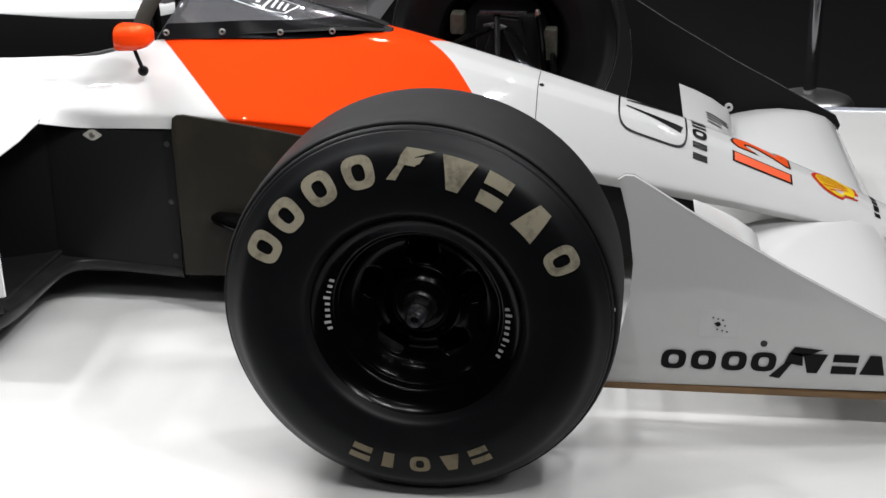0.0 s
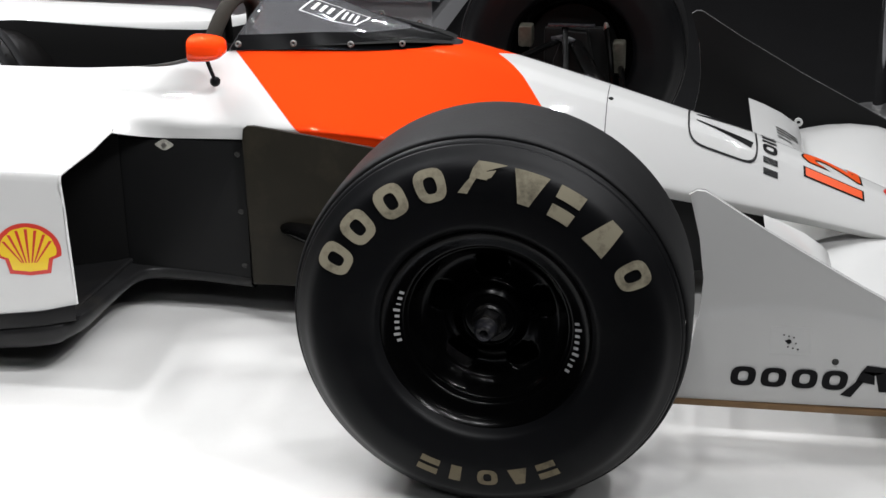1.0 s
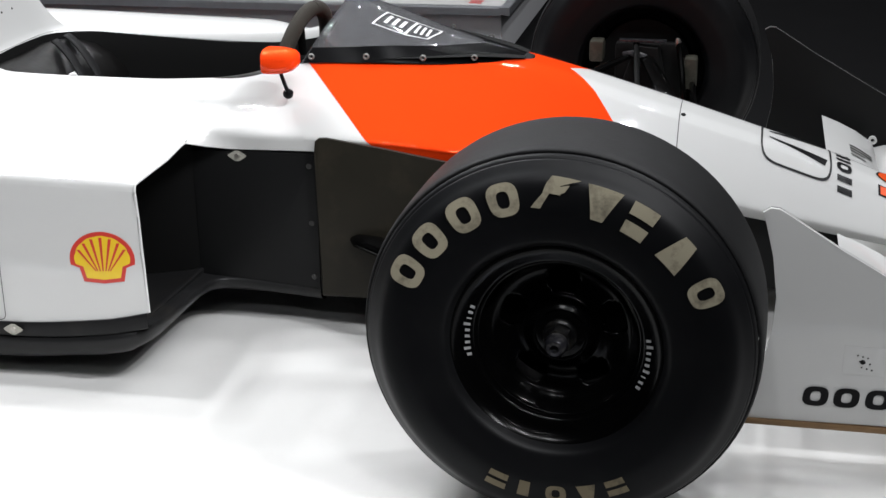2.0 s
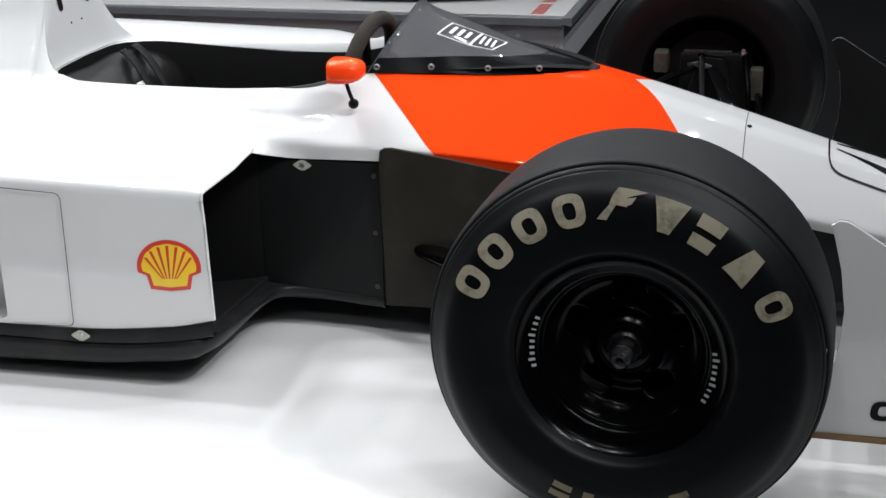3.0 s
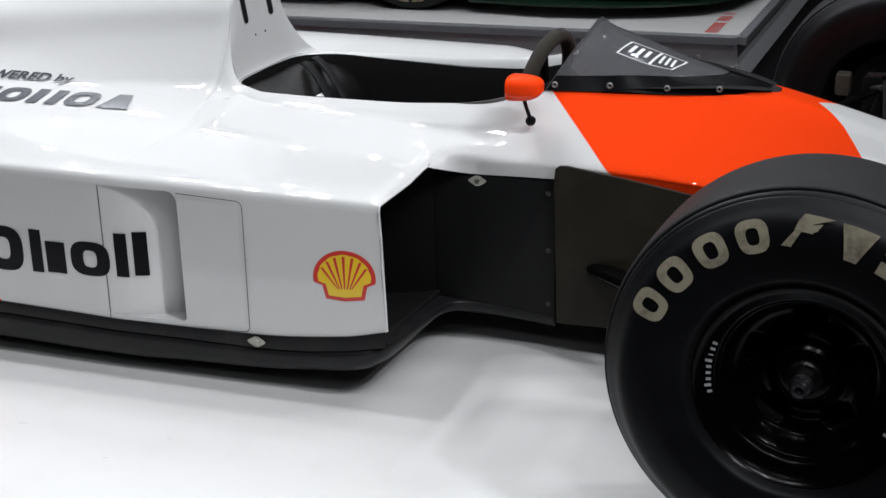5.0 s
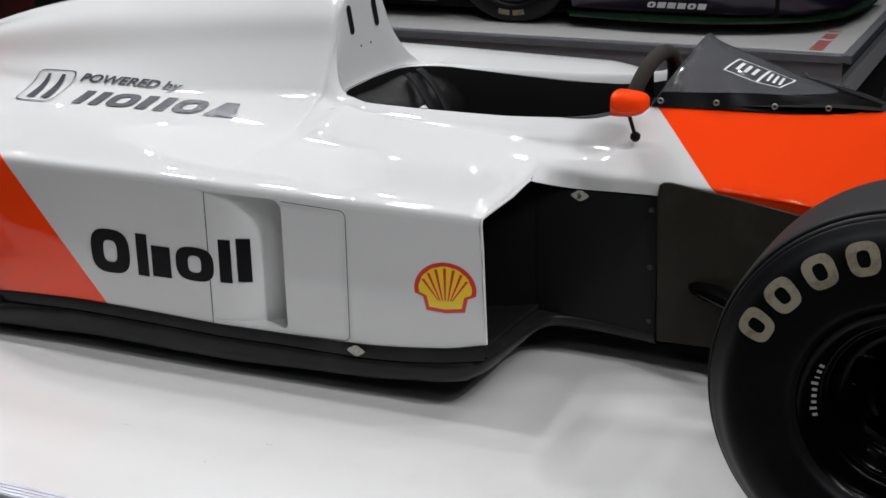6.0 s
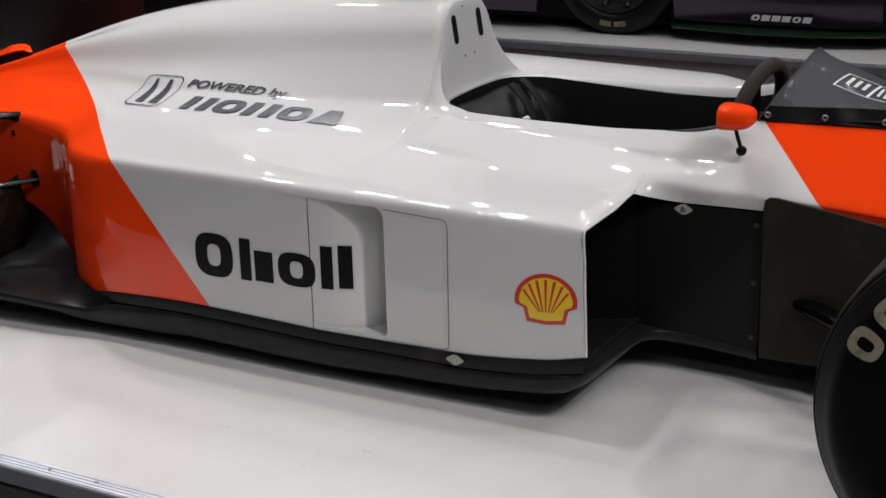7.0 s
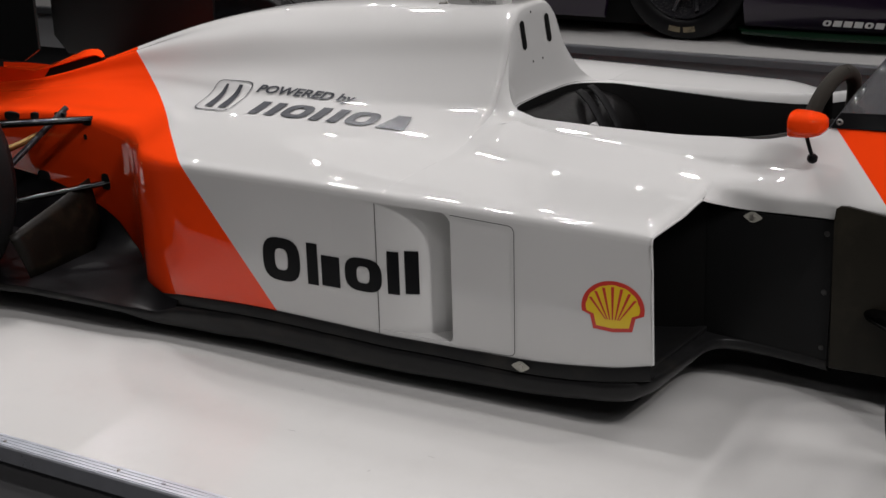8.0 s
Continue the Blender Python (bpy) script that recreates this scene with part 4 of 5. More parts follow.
LIP = [(-0.60, 0.3465, 0.0925), (-0.70, 0.348, 0.101), (-0.77, 0.350, 0.1065), (-0.80, 0.355, 0.108), (-0.820, 0.368, 0.110), (-0.831, 0.390, 0.112), (-0.838, 0.43, 0.113), (-0.841, 0.50, 0.116), (-0.843, 0.58, 0.120), (-0.845, 0.63, 0.124), (-0.851, 0.664, 0.126), (-0.866, 0.688, 0.124), (-0.89, 0.700, 0.119), (-0.94, 0.705, 0.111)]
LIP += [(x, side_edge(x)[0] + 0.005, hem(x) - band_height(x) - 0.002) for x in span(-1.0, -1.84, 20)] + [(x, 0.705 + 0.007 * (-1.84 - x) / 0.27, hem(x) - band_height(x) - 0.002) for x in (-1.9, -1.96, -2.02, -2.06)]
LIP = rounded(LIP, 3)
LIP += [(x, rear_edge(x)[0], rear_edge(x)[1] - 0.001) for x in (-2.11, -2.15, -2.2, -2.3, -2.4, -2.5, -2.62)]
bm = bmesh.new()
rows = []
for i, (x, y, top) in enumerate(LIP):
    a, b = LIP[max(i - 1, 0)], LIP[min(i + 1, len(LIP) - 1)]
    way = Vector((a[0] - b[0], a[1] - b[1], 0)).normalized()
    out = Vector((-way.y, way.x, 0))
    row = []
    for d, k in ((-0.03, 0.0), (-0.003, 0.0), (0.0, 0.05), (0.0015, 0.18), (0.0, 0.38), (-0.005, 0.58), (-0.014, 0.78), (-0.026, 0.92), (-0.05, 1.0)):
        row.append((x + out.x * d, y + out.y * d, top - min(0.036 + (0.016 + 0.02 * min(1, max(0, -1.0 - x) / 0.5)) * min(1, max(0, y - 0.36) / 0.28), top - 0.026, 0.072 if x > -2.0 else 0.030 + 0.042 * max(0, (x + 2.2) / 0.2)) * k))
    rows.append([(x, 0.0, top - 0.002)] + row + [(x, 0.0, row[-1][2])])
loft(rows, bm, mirror=True)
for s in (1, -1):
    merged(bm, box(-3.3, -2.1, min(s * 0.001, s * 0.61), max(s * 0.001, s * 0.61), 0.050, 0.084))
tray = part("floor_tray", bm, SKIRT_GREY, car, "black flat floor with a rounded edge", 60)
for side in (-1, 1):
    bm = bmesh.new()
    rows = []
    for x in span(-2.17, -0.842, 50):
        y = side_edge(x)[0]
        h = hem(x)
        rows.append([(x, side * (y - 0.02), h + 0.002), (x, side * (y + 0.0035), h + 0.001), (x, side * (y + 0.005), h - 0.003), (x, side * (y + 0.005), h - band_height(x) + 0.002), (x, side * (y + 0.003), h - band_height(x)), (x, side * (y - 0.02), h - band_height(x))])
    loft(rows, bm)
    skirt = part("skirt_band", bm, SKIRT_GREY, car, "dark grey skirt band along the pod")
    bm = bmesh.new()
    diamond(bm, -1.124, side, 0.7055, 0.114)
    part("fastener_plate", bm, PLATE_ZINC, skirt, "diamond-shaped steel fastener plate")
    part("fastener_stud", disc_bm((-1.124, side * 0.7068, 0.114), (0, side, 0), 0.006, 0.002, 12), STEEL, skirt)

# rounded corners at the front end of the outlet
for z, way in ((SCOOP[3], -1), (SCOOP[2], 1)):
    bm = bmesh.new()
    r = 0.022 if way < 0 else 0.012
    arc = [(SCOOP[1] - r + r * math.cos(a), z + way * r - way * r * math.sin(a)) for a in span(0, math.pi / 2, 8)]
    bm.faces.new([bm.verts.new((x, -0.6998, zz)) for x, zz in [(SCOOP[1] + 0.001, z - way * 0.001)] + arc])
    part("outlet_corner", bm, PAINT_WHITE, car, "white rounded corner of the outlet")

# door and panel joints on the pod side
bm = bmesh.new()


def strip(bm, pts, w, y):
    for (x0, z0), (x1, z1) in zip(pts, pts[1:]):
        d = Vector((x1 - x0, z1 - z0)).normalized() * w / 2
        bm.faces.new([bm.verts.new(p) for p in ((x0 - d.y, y, z0 + d.x), (x1 - d.y, y, z1 + d.x), (x1 + d.y, y, z1 - d.x), (x0 + d.y, y, z0 - d.x))])


strip(bm, [(-1.286, 0.4145), (-1.15, 0.4095), (-1.142, 0.406), (-1.138, 0.398), (-1.140, 0.140), (-1.144, 0.133), (-1.153, 0.130), (-1.286, 0.124)], 0.0017, -0.7006)
part("panel_joint", bm, GAP, car, "thin dark joint round a panel")
bm = bmesh.new()
for z0, z1 in ((0.124, 0.1335), (0.1345, 0.416)):
    d = 0.12 * ((-1.472 - SCOOP[0]) / (SCOOP[1] - SCOOP[0])) ** 5.0 if z0 > 0.13 else 0
    strip(bm, [(-1.472, z0), (-1.472, z1)], 0.0020, -0.7008 + d)
part("panel_joint", bm, GAP, car)
bm = bmesh.new()
for s in (-1, 1):
    pts = [(p[0] * s, p[1]) for p in cowl_full(SEAM_X + 0.001)]
    loft([[(SEAM_X - 0.001, y, z - 0.0012) for y, z in pts], [(SEAM_X + 0.003, y, z - 0.0016) for y, z in pts]], bm)
part("nose_joint", bm, GAP, car, "joint between cowl and nose cone")
part("nose_fixing", disc_bm(on_tree(NOSE_TREE, (0.135, -0.06, 1.0), (0, 0, -1), 0), (0, -0.3, 1), 0.006, 0.002, 10), MATT_BLACK, car)

# ---- windscreen ----
BASE = {-0.655: (0.229, 0.559), -0.52: (0.203, 0.558), -0.40: (0.154, 0.5476), -0.30: (0.098, 0.5390), -0.235: (0.061, 0.5325), -0.208: (0.037, 0.5318), -0.198: (0.018, 0.5325), -0.194: (0.001, 0.533)}
WX = sorted(BASE)


def screen_point(x, a, lift=0.0):
    """A point of the screen: a runs from -1 at one base edge over the ridge to 1."""
    yb, zb = [curve_at(WX, [BASE[k][i] for k in WX], x) for i in (0, 1)]
    zr = 0.5355 + (-0.194 - x) * 0.275 - 0.006 * math.sin(math.pi * min(1, max(0, (-0.194 - x) / 0.42)))
    lift *= min(1, max(0.15, (-0.19 - x) / 0.07))
    belly = 0.010 * min(1, max(0, (zr - zb - 0.01) / 0.06))
    c = 1 - math.sqrt(a * a + 0.012 * (1 - a * a)) ** 1.35
    xx = x + 0.062 * min(1, max(0, (-0.40 - x) / 0.255)) * c
    y = (yb + lift) * a
    flick = 0.020 * min(1, max(0, (-0.565 - xx) / 0.04)) ** 1.5 * math.exp(-((y / 0.055) ** 2))
    return (xx, y, zb - 0.004 + (zr - zb + 0.004) * c + belly * math.sin(abs(a) * math.pi) + flick + lift * (1 - 0.7 * abs(a)))


def screen_row(x, lift=0.0):
    return [screen_point(x, a, lift) for a in span(-1, 1, 28)]


bm = loft([screen_row(x) for x in [*span(-0.655, -0.24, 22), -0.228, -0.217, -0.208, -0.202, -0.198, -0.1955, -0.1942]])
screen = part("windscreen", bm, SMOKED, car, "smoked curved windscreen with a black base band")
mod = screen.modifiers.new("skin", "SOLIDIFY")
mod.thickness, mod.offset = 0.002, 0
screen.visible_shadow = False
for side in (-1, 1):
    rows = []
    for x in [*span(-0.652, -0.24, 50), -0.232, -0.224, -0.217, -0.211, -0.206, -0.202, -0.199, -0.197, -0.1955, -0.1945]:
        zb = curve_at(WX, [BASE[k][1] for k in WX], x)
        rise = 0.021 + 0.03 * min(1, max(0, (x + 0.315) / 0.05)) ** 2
        low, top = 0.0, 1.0
        for _ in range(24):
            mid = (low + top) / 2
            low, top = (mid, top) if screen_point(x, mid)[2] >= zb + rise else (low, mid)
        rows.append([screen_point(x, side * (1 - (1 - max(0, top)) * u), 0.0035) for u in span(0, 1, 14)])
    bm = loft(rows)
    band = part("base_band", bm, BAND_BLACK, screen, "black band with screws", 80)
    for x in (-0.634, -0.521, -0.409, -0.309):
        yb, zb = [curve_at(WX, [BASE[k][i] for k in WX], x) for i in (0, 1)]
        part("screw", spun([(r, side * q) for r, q in ((0.0068, -0.003), (0.0066, 0.001), (0.0056, 0.0028), (0.0044, 0.0028), (0.0034, 0.0012), (0.0030, -0.003))], 18, None, (x, side * (yb + 0.0030), zb + 0.0095), closed=True), SCREW, screen, "bright screw head")
part("dash_hoop", tube([(-0.592, 0.150 * math.sin(a), 0.545 + 0.052 * math.cos(a)) for a in span(-1.5, 1.5, 20)], 0.007, 10), LEATHER, screen, "black padded hoop behind the screen")
for y in (-0.075, -0.02, 0.045):
    part("dial", disc_bm((-0.596, y, 0.565), (-1, 0, 0.35), 0.019, 0.012, 24), DECAL_BLACK, screen, "small round dial")
bm = loft([[(x, a * curve_at(WX, [BASE[k][0] for k in WX], x) * 0.975, max(cowl_at(x)[1], cowl_at(x)[2]) + 0.004) for a in span(-1, 1, 8)] for x in span(-0.595, -0.21, 18)])
part("scuttle_deck", bm, MATT_BLACK, screen, "black deck under the screen")
# two-field emblem outline on the screen


def on_screen(u, v):
    """u runs forward along the screen, v from the flank up towards the ridge."""
    x, a = -0.560 + 0.165 * u, -(0.555 - 0.46 * v)
    return Vector(screen_point(x, a, 0.0016))


def outline(pts, w):
    return [quad_grid(a, b, np.array(b) * (1 - w) + np.array((0.5, 0.5)) * w, np.array(a) * (1 - w) + np.array((0.5, 0.5)) * w, 6, 1) for a, b in zip(pts, pts[1:] + pts[:1])]


hexa = [(0.0, 0.20), (0.07, 0.86), (0.48, 0.94), (1.0, 0.98), (0.98, 0.72), (0.86, 0.16), (0.52, 0.10)]
grids = outline([np.array(p) for p in hexa], 0.058) + [quad_grid((0.50, 0.14), (0.54, 0.14), (0.60, 0.90), (0.56, 0.90), 1, 5)]
grids += [quad_grid((x, 0.36), (x + 0.055, 0.36), (x + 0.075, 0.74), (x + 0.02, 0.74), 2, 3) for x in (0.14, 0.26, 0.38)]
grids += [quad_grid((x, 0.30), (x + 0.04, 0.30), (x + 0.05, 0.80), (x + 0.01, 0.80), 1, 3) for x in (0.62, 0.71, 0.80)]
part("emblem", mark(grids, on_screen), DECAL_WHITE, screen, "white outlined emblem")

# ---- mirrors ----
for side in (-1, 1):
    bm = bmesh.new()
    rows = []
    for x, s in ((-0.702, 0.90), (-0.7015, 0.96), (-0.698, 1.0), (-0.685, 1.0), (-0.668, 0.97), (-0.652, 0.88), (-0.641, 0.74), (-0.634, 0.52), (-0.631, 0.2)):
        rows.append([(x, side * 0.322 + 0.038 * s * math.copysign(abs(math.cos(a)) ** 0.6, math.cos(a)), 0.5805 + 0.004 * (1 - s) + (0.0265 if math.sin(a) > 0 else 0.0245) * s * math.copysign(abs(math.sin(a)) ** (0.7 if math.sin(a) > 0 else 0.45), math.sin(a))) for a in span(0, math.tau, 28)])
    loft(rows, bm)
    bmesh.ops.holes_fill(bm, edges=bm.edges, sides=40)
    if side > 0:
        bmesh.ops.translate(bm, verts=bm.verts, vec=(0, -0.05, -0.036))
    mirror = part("wing_mirror", bm, PAINT_ORANGE, car, "fluorescent orange wing mirror on a thin black stem")
    drop = 0.036 if side > 0 else 0.0
    part("mirror_glass", box(-0.7035, -0.7022, side * 0.322 - drop * 1.36 - 0.030, side * 0.322 - drop * 1.36 + 0.030, 0.562 - drop, 0.598 - drop), CHROME, mirror)
    part("stem", tube([(-0.672, side * 0.322, 0.556), (-0.668, side * 0.316, 0.535), (-0.664, side * 0.306, 0.512)], 0.0042, 8), DECAL_BLACK, mirror, "thin black stem")
    part("stem_foot", tube([(-0.665, side * 0.3085, 0.516), (-0.6645, side * 0.3065, 0.512), (-0.664, side * 0.303, 0.507), (-0.6635, side * 0.2995, 0.502), (-0.663, side * 0.297, 0.499)], [0.005, 0.0095, 0.0115, 0.0095, 0.005], 14), DECAL_BLACK, mirror)


# ---- wheels ----
def glyph_ring(shapes, r0, r1, y, centre, flip=1):
    """Plain marks round a wheel: (angle from the top, half angle, kind)."""

    def place_for(ang, half):
        def place(u, v):
            a = radians(ang + (u - 0.5) * 2 * half)
            r = r0 + (r1 - r0) * v
            bulge = 0.010 * (1 - ((r - 0.235) / 0.07) ** 2)
            return Vector((centre[0] + r * math.sin(a), centre[1] - flip * (y + bulge), centre[2] + r * math.cos(a)))

        return place

    bm = bmesh.new()
    for ang, half, kind in shapes:
        mark(blocks(kind), place_for(ang, half), bm)
    return bm


def tyre_profile(hw, rim_r, big_r, tread_hw):
    side_pts = [(rim_r, hw - 0.016), (rim_r + 0.009, hw - 0.002), (rim_r + 0.022, hw + 0.003), (rim_r + 0.042, hw + 0.007), (0.235, hw + 0.010 if big_r < 0.32 else hw), (big_r - 0.045, hw + 0.004), (big_r - 0.027, hw - 0.012), (big_r - 0.0165, hw - 0.022)]
    sm = rounded(side_pts, 4)
    groove = [(big_r - 0.0150, hw - 0.0235), (big_r - 0.0155, hw - 0.0265), (big_r - 0.0125, hw - 0.028), (big_r - 0.0095, hw - 0.033), (big_r - 0.0095, hw - 0.036)]
    tread = rounded([(big_r - 0.0085, hw - 0.037), (big_r - 0.004, tread_hw + 0.004), (big_r - 0.001, tread_hw * 0.8), (big_r, 0.0)], 4)
    return sm + groove, tread


def race_wheel(x, y, hw, big_r, side, tread_hw, label, lettered):
    """Wheel disc as the part, with tyre walls, tread, nut and marks under it. side: -1 faces the near edge."""
    c = Vector((x, y, big_r))
    rr = 0.168
    wall, tread = tyre_profile(hw, rr, big_r, tread_hw)
    face = hw - 0.018  # flange plane, from the wheel's middle
    s = side
    rim_out = [(0.1795, face + 0.002), (0.180, face + 0.011), (0.1785, face + 0.0135), (0.176, face + 0.0135), (0.1735, face + 0.011), (0.1708, face + 0.005), (0.1675, face - 0.0005), (0.163, face - 0.0055), (0.157, face - 0.0100), (0.149, face - 0.0138), (0.139, face - 0.016), (0.1345, face - 0.018), (0.1325, face - 0.022), (0.1322, face - 0.028)]
    back = [(0.138, -face + 0.03), (0.150, -face + 0.012), (0.178, -face), (0.179, -face + 0.008), (0.160, -face + 0.03), (0.160, face - 0.03)]
    bm = spun([(r, s * q) for r, q in rim_out + back], 96, None, c, closed=True)
    wheel = part("wheel", bm, WHEEL_BLACK, car, label, 50)
    # dished centre with five openings between broad spokes
    bowl = rounded([(0.1322, 0.028), (0.1310, 0.038), (0.1265, 0.051), (0.1185, 0.063), (0.108, 0.071), (0.096, 0.075), (0.083, 0.0755), (0.071, 0.072), (0.058, 0.068), (0.047, 0.056), (0.040, 0.050)], 3)
    steps = 120
    bm = bmesh.new()
    rings = [[bm.verts.new((c.x + r * math.sin(k * math.tau / steps), c.y + s * (face - q), c.z + r * math.cos(k * math.tau / steps))) for k in range(steps)] for r, q in bowl]
    for ra, rb, (r0, _), (r1, _) in zip(rings, rings[1:], bowl, bowl[1:]):
        rm = (r0 + r1) / 2
        for k in range(steps):
            off = abs(((k + 0.5) * 3.0 + 36) % 72 - 36)
            inside = 0.066 < rm < 0.104 and off < 17 - 8 * abs((rm - 0.085) / 0.022) ** 3
            if not inside:
                bm.faces.new((ra[k], ra[(k + 1) % steps], rb[(k + 1) % steps], rb[k]))
    spokes = part("spokes", bm, WHEEL_BLACK, wheel, "gloss black dished spokes", 60)
    mod = spokes.modifiers.new("skin", "SOLIDIFY")
    mod.thickness, mod.offset = 0.008, 0
    part("hub", spun([(r, s * q) for r, q in ((0.0, face - 0.047), (0.036, face - 0.047), (0.041, face - 0.050), (0.043, face - 0.06), (0.042, face - 0.10))], 36, None, c), WHEEL_BLACK, wheel)
    bm = spun([(r, s * q) for r, q in ((0.0275, face - 0.047), (0.0275, face - 0.040), (0.024, face - 0.037), (0.0, face - 0.037))], 36, None, c)
    bmesh.ops.create_cone(bm, cap_ends=True, segments=6, radius1=0.0235, radius2=0.0225, depth=0.026, matrix=Matrix.Translation(c + Vector((0, s * (face - 0.026), 0))) @ Matrix.Rotation(radians(90), 4, "X") @ Matrix.Rotation(radians(12), 4, "Z"))
    part("wheel_nut", bm, NUT_STEEL, wheel, "worn metal hexagonal wheel nut")
    bm = spun([(r, s * q) for r, q in ((0.0180, face - 0.014), (0.0175, face - 0.002), (0.0165, face + 0.004), (0.0125, face + 0.009), (0.0070, face + 0.0105), (0.0060, face + 0.002), (0.0, face - 0.002))], 28, None, c)
    part("axle_end", bm, DARK_STEEL, wheel, "scuffed axle end with a hole")
    part("brake_disc", spun([(r, s * q) for r, q in ((0.06, face - 0.14), (0.124, face - 0.14), (0.124, face - 0.165), (0.06, face - 0.165))], 48, None, c, closed=True), MATT_BLACK, wheel)
    for w in (s, -s):
        part("tyre_wall", spun([(r, w * q) for r, q in wall], 96, None, c), SIDEWALL, wheel, "black tyre sidewall", 60)
    bm = spun([(r, s * q) for r, q in tread] + [(r, -s * q) for r, q in reversed(tread[:-1])], 96, None, c)
    part("tyre_tread", bm, TREAD, wheel, "smooth slick tread, dull grey-black", 60)
    if lettered:
        top = [(-62.5, 5.4, "ring"), (-48.0, 5.6, "ring"), (-32.5, 5.6, "ring"), (-17.5, 5.4, "ring"), (15.8, 5.6, "vee"), (29.5, 4.4, "stack"), (46.0, 5.4, "wedge"), (62.5, 4.8, "ring")]
        for one in top:
            part("tyre_marking", glyph_ring([one], 0.230, 0.282, hw + 0.0012, c), TYRE_MARK, wheel, "faded cream block marking")
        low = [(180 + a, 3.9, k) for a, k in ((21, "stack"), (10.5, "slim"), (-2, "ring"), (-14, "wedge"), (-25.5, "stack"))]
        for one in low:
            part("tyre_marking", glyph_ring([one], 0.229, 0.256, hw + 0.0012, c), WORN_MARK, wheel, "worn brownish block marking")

        def foot(u, v):
            a = radians(-8.5 + 17 * u)
            r = 0.236 + 0.05 * v
            return Vector((c.x + r * math.sin(a), c.y - (hw + 0.0012 + 0.010 * (1 - ((r - 0.235) / 0.07) ** 2)), c.z + r * math.cos(a)))

        wing = [quad_grid((0.0, 0.05), (0.20, 0.0), (0.42, 0.50), (0.30, 0.52)), quad_grid((0.27, 0.5), (0.62, 0.42), (0.60, 0.80), (0.36, 0.82)), quad_grid((0.36, 0.80), (0.60, 0.70), (0.98, 0.93), (0.45, 1.0)), quad_grid((0.6, 0.45), (0.7, 0.52), (0.78, 0.75), (0.6, 0.68))]
        part("tyre_marking", mark(wing, foot), TYRE_MARK, wheel, "faded cream winged shape")
        for ang, way in ((-86, -1), (100, 1)):
            bm = bmesh.new()
            for k in range(9):
                a = radians(ang + (k - 4) * 4.15)
                w = radians(0.95 if k not in (6,) else 0.5)
                tall = 1.0 if k in (1, 5) else 0.72
                r0, r1 = 0.1395, 0.1395 + 0.0105 * tall
                f = lambda r: c.y - (face - 0.016 + (r - 0.139) * 0.20 + 0.0014)
                bm.faces.new([bm.verts.new((c.x + r * math.sin(q), f(r), c.z + r * math.cos(q))) for r, q in ((r0, a - w), (r0, a + w), (r1, a + w), (r1, a - w))])
            part("rim_marking", bm, RIM_GREY, wheel, "row of small white bars")
    return wheel


near_wheel = race_wheel(0, -0.936, 0.132, 0.3175, -1, 0.088, "black front wheel with a slick tyre and cream markings", True)
# the near front wheel is steered a little
hub_at = Matrix.Translation((0, -0.936, 0))
for one in [near_wheel] + list(near_wheel.children):
    one.data.transform(hub_at @ Matrix.Rotation(radians(-1.8), 4, "Z") @ hub_at.inverted())
race_wheel(-0.018, 0.936, 0.132, 0.3175, 1, 0.088, "black front wheel with a slick tyre", False)
race_wheel(-2.90, -0.86, 0.215, 0.33, -1, 0.17, "black rear wheel with a wide slick tyre", False)
race_wheel(-2.90, 0.86, 0.215, 0.33, 1, 0.17, "black rear wheel with a wide slick tyre", False)

# ---- front wing ----
PLATE = [(0.290, 0.070), (0.86, 0.076), (0.884, 0.098), (0.893, 0.125), (0.880, 0.150), (0.80, 0.192), (0.60, 0.298), (0.435, 0.393), (0.345, 0.450), (0.330, 0.459), (0.315, 0.460), (0.303, 0.452), (0.310, 0.43), (0.326, 0.375), (0.334, 0.30), (0.331, 0.243), (0.321, 0.188), (0.310, 0.145), (0.297, 0.11)]
MAIN = [(0.578, 0.141), (0.62, 0.153), (0.67, 0.163), (0.73, 0.168), (0.80, 0.163), (0.85, 0.148), (0.880, 0.124), (0.885, 0.108), (0.872, 0.094), (0.80, 0.082), (0.70, 0.092), (0.62, 0.122)]
FLAP = [(0.458, 0.252), (0.50, 0.236), (0.545, 0.214), (0.580, 0.190), (0.592, 0.176), (0.586, 0.170), (0.55, 0.190), (0.50, 0.222), (0.46, 0.246)]
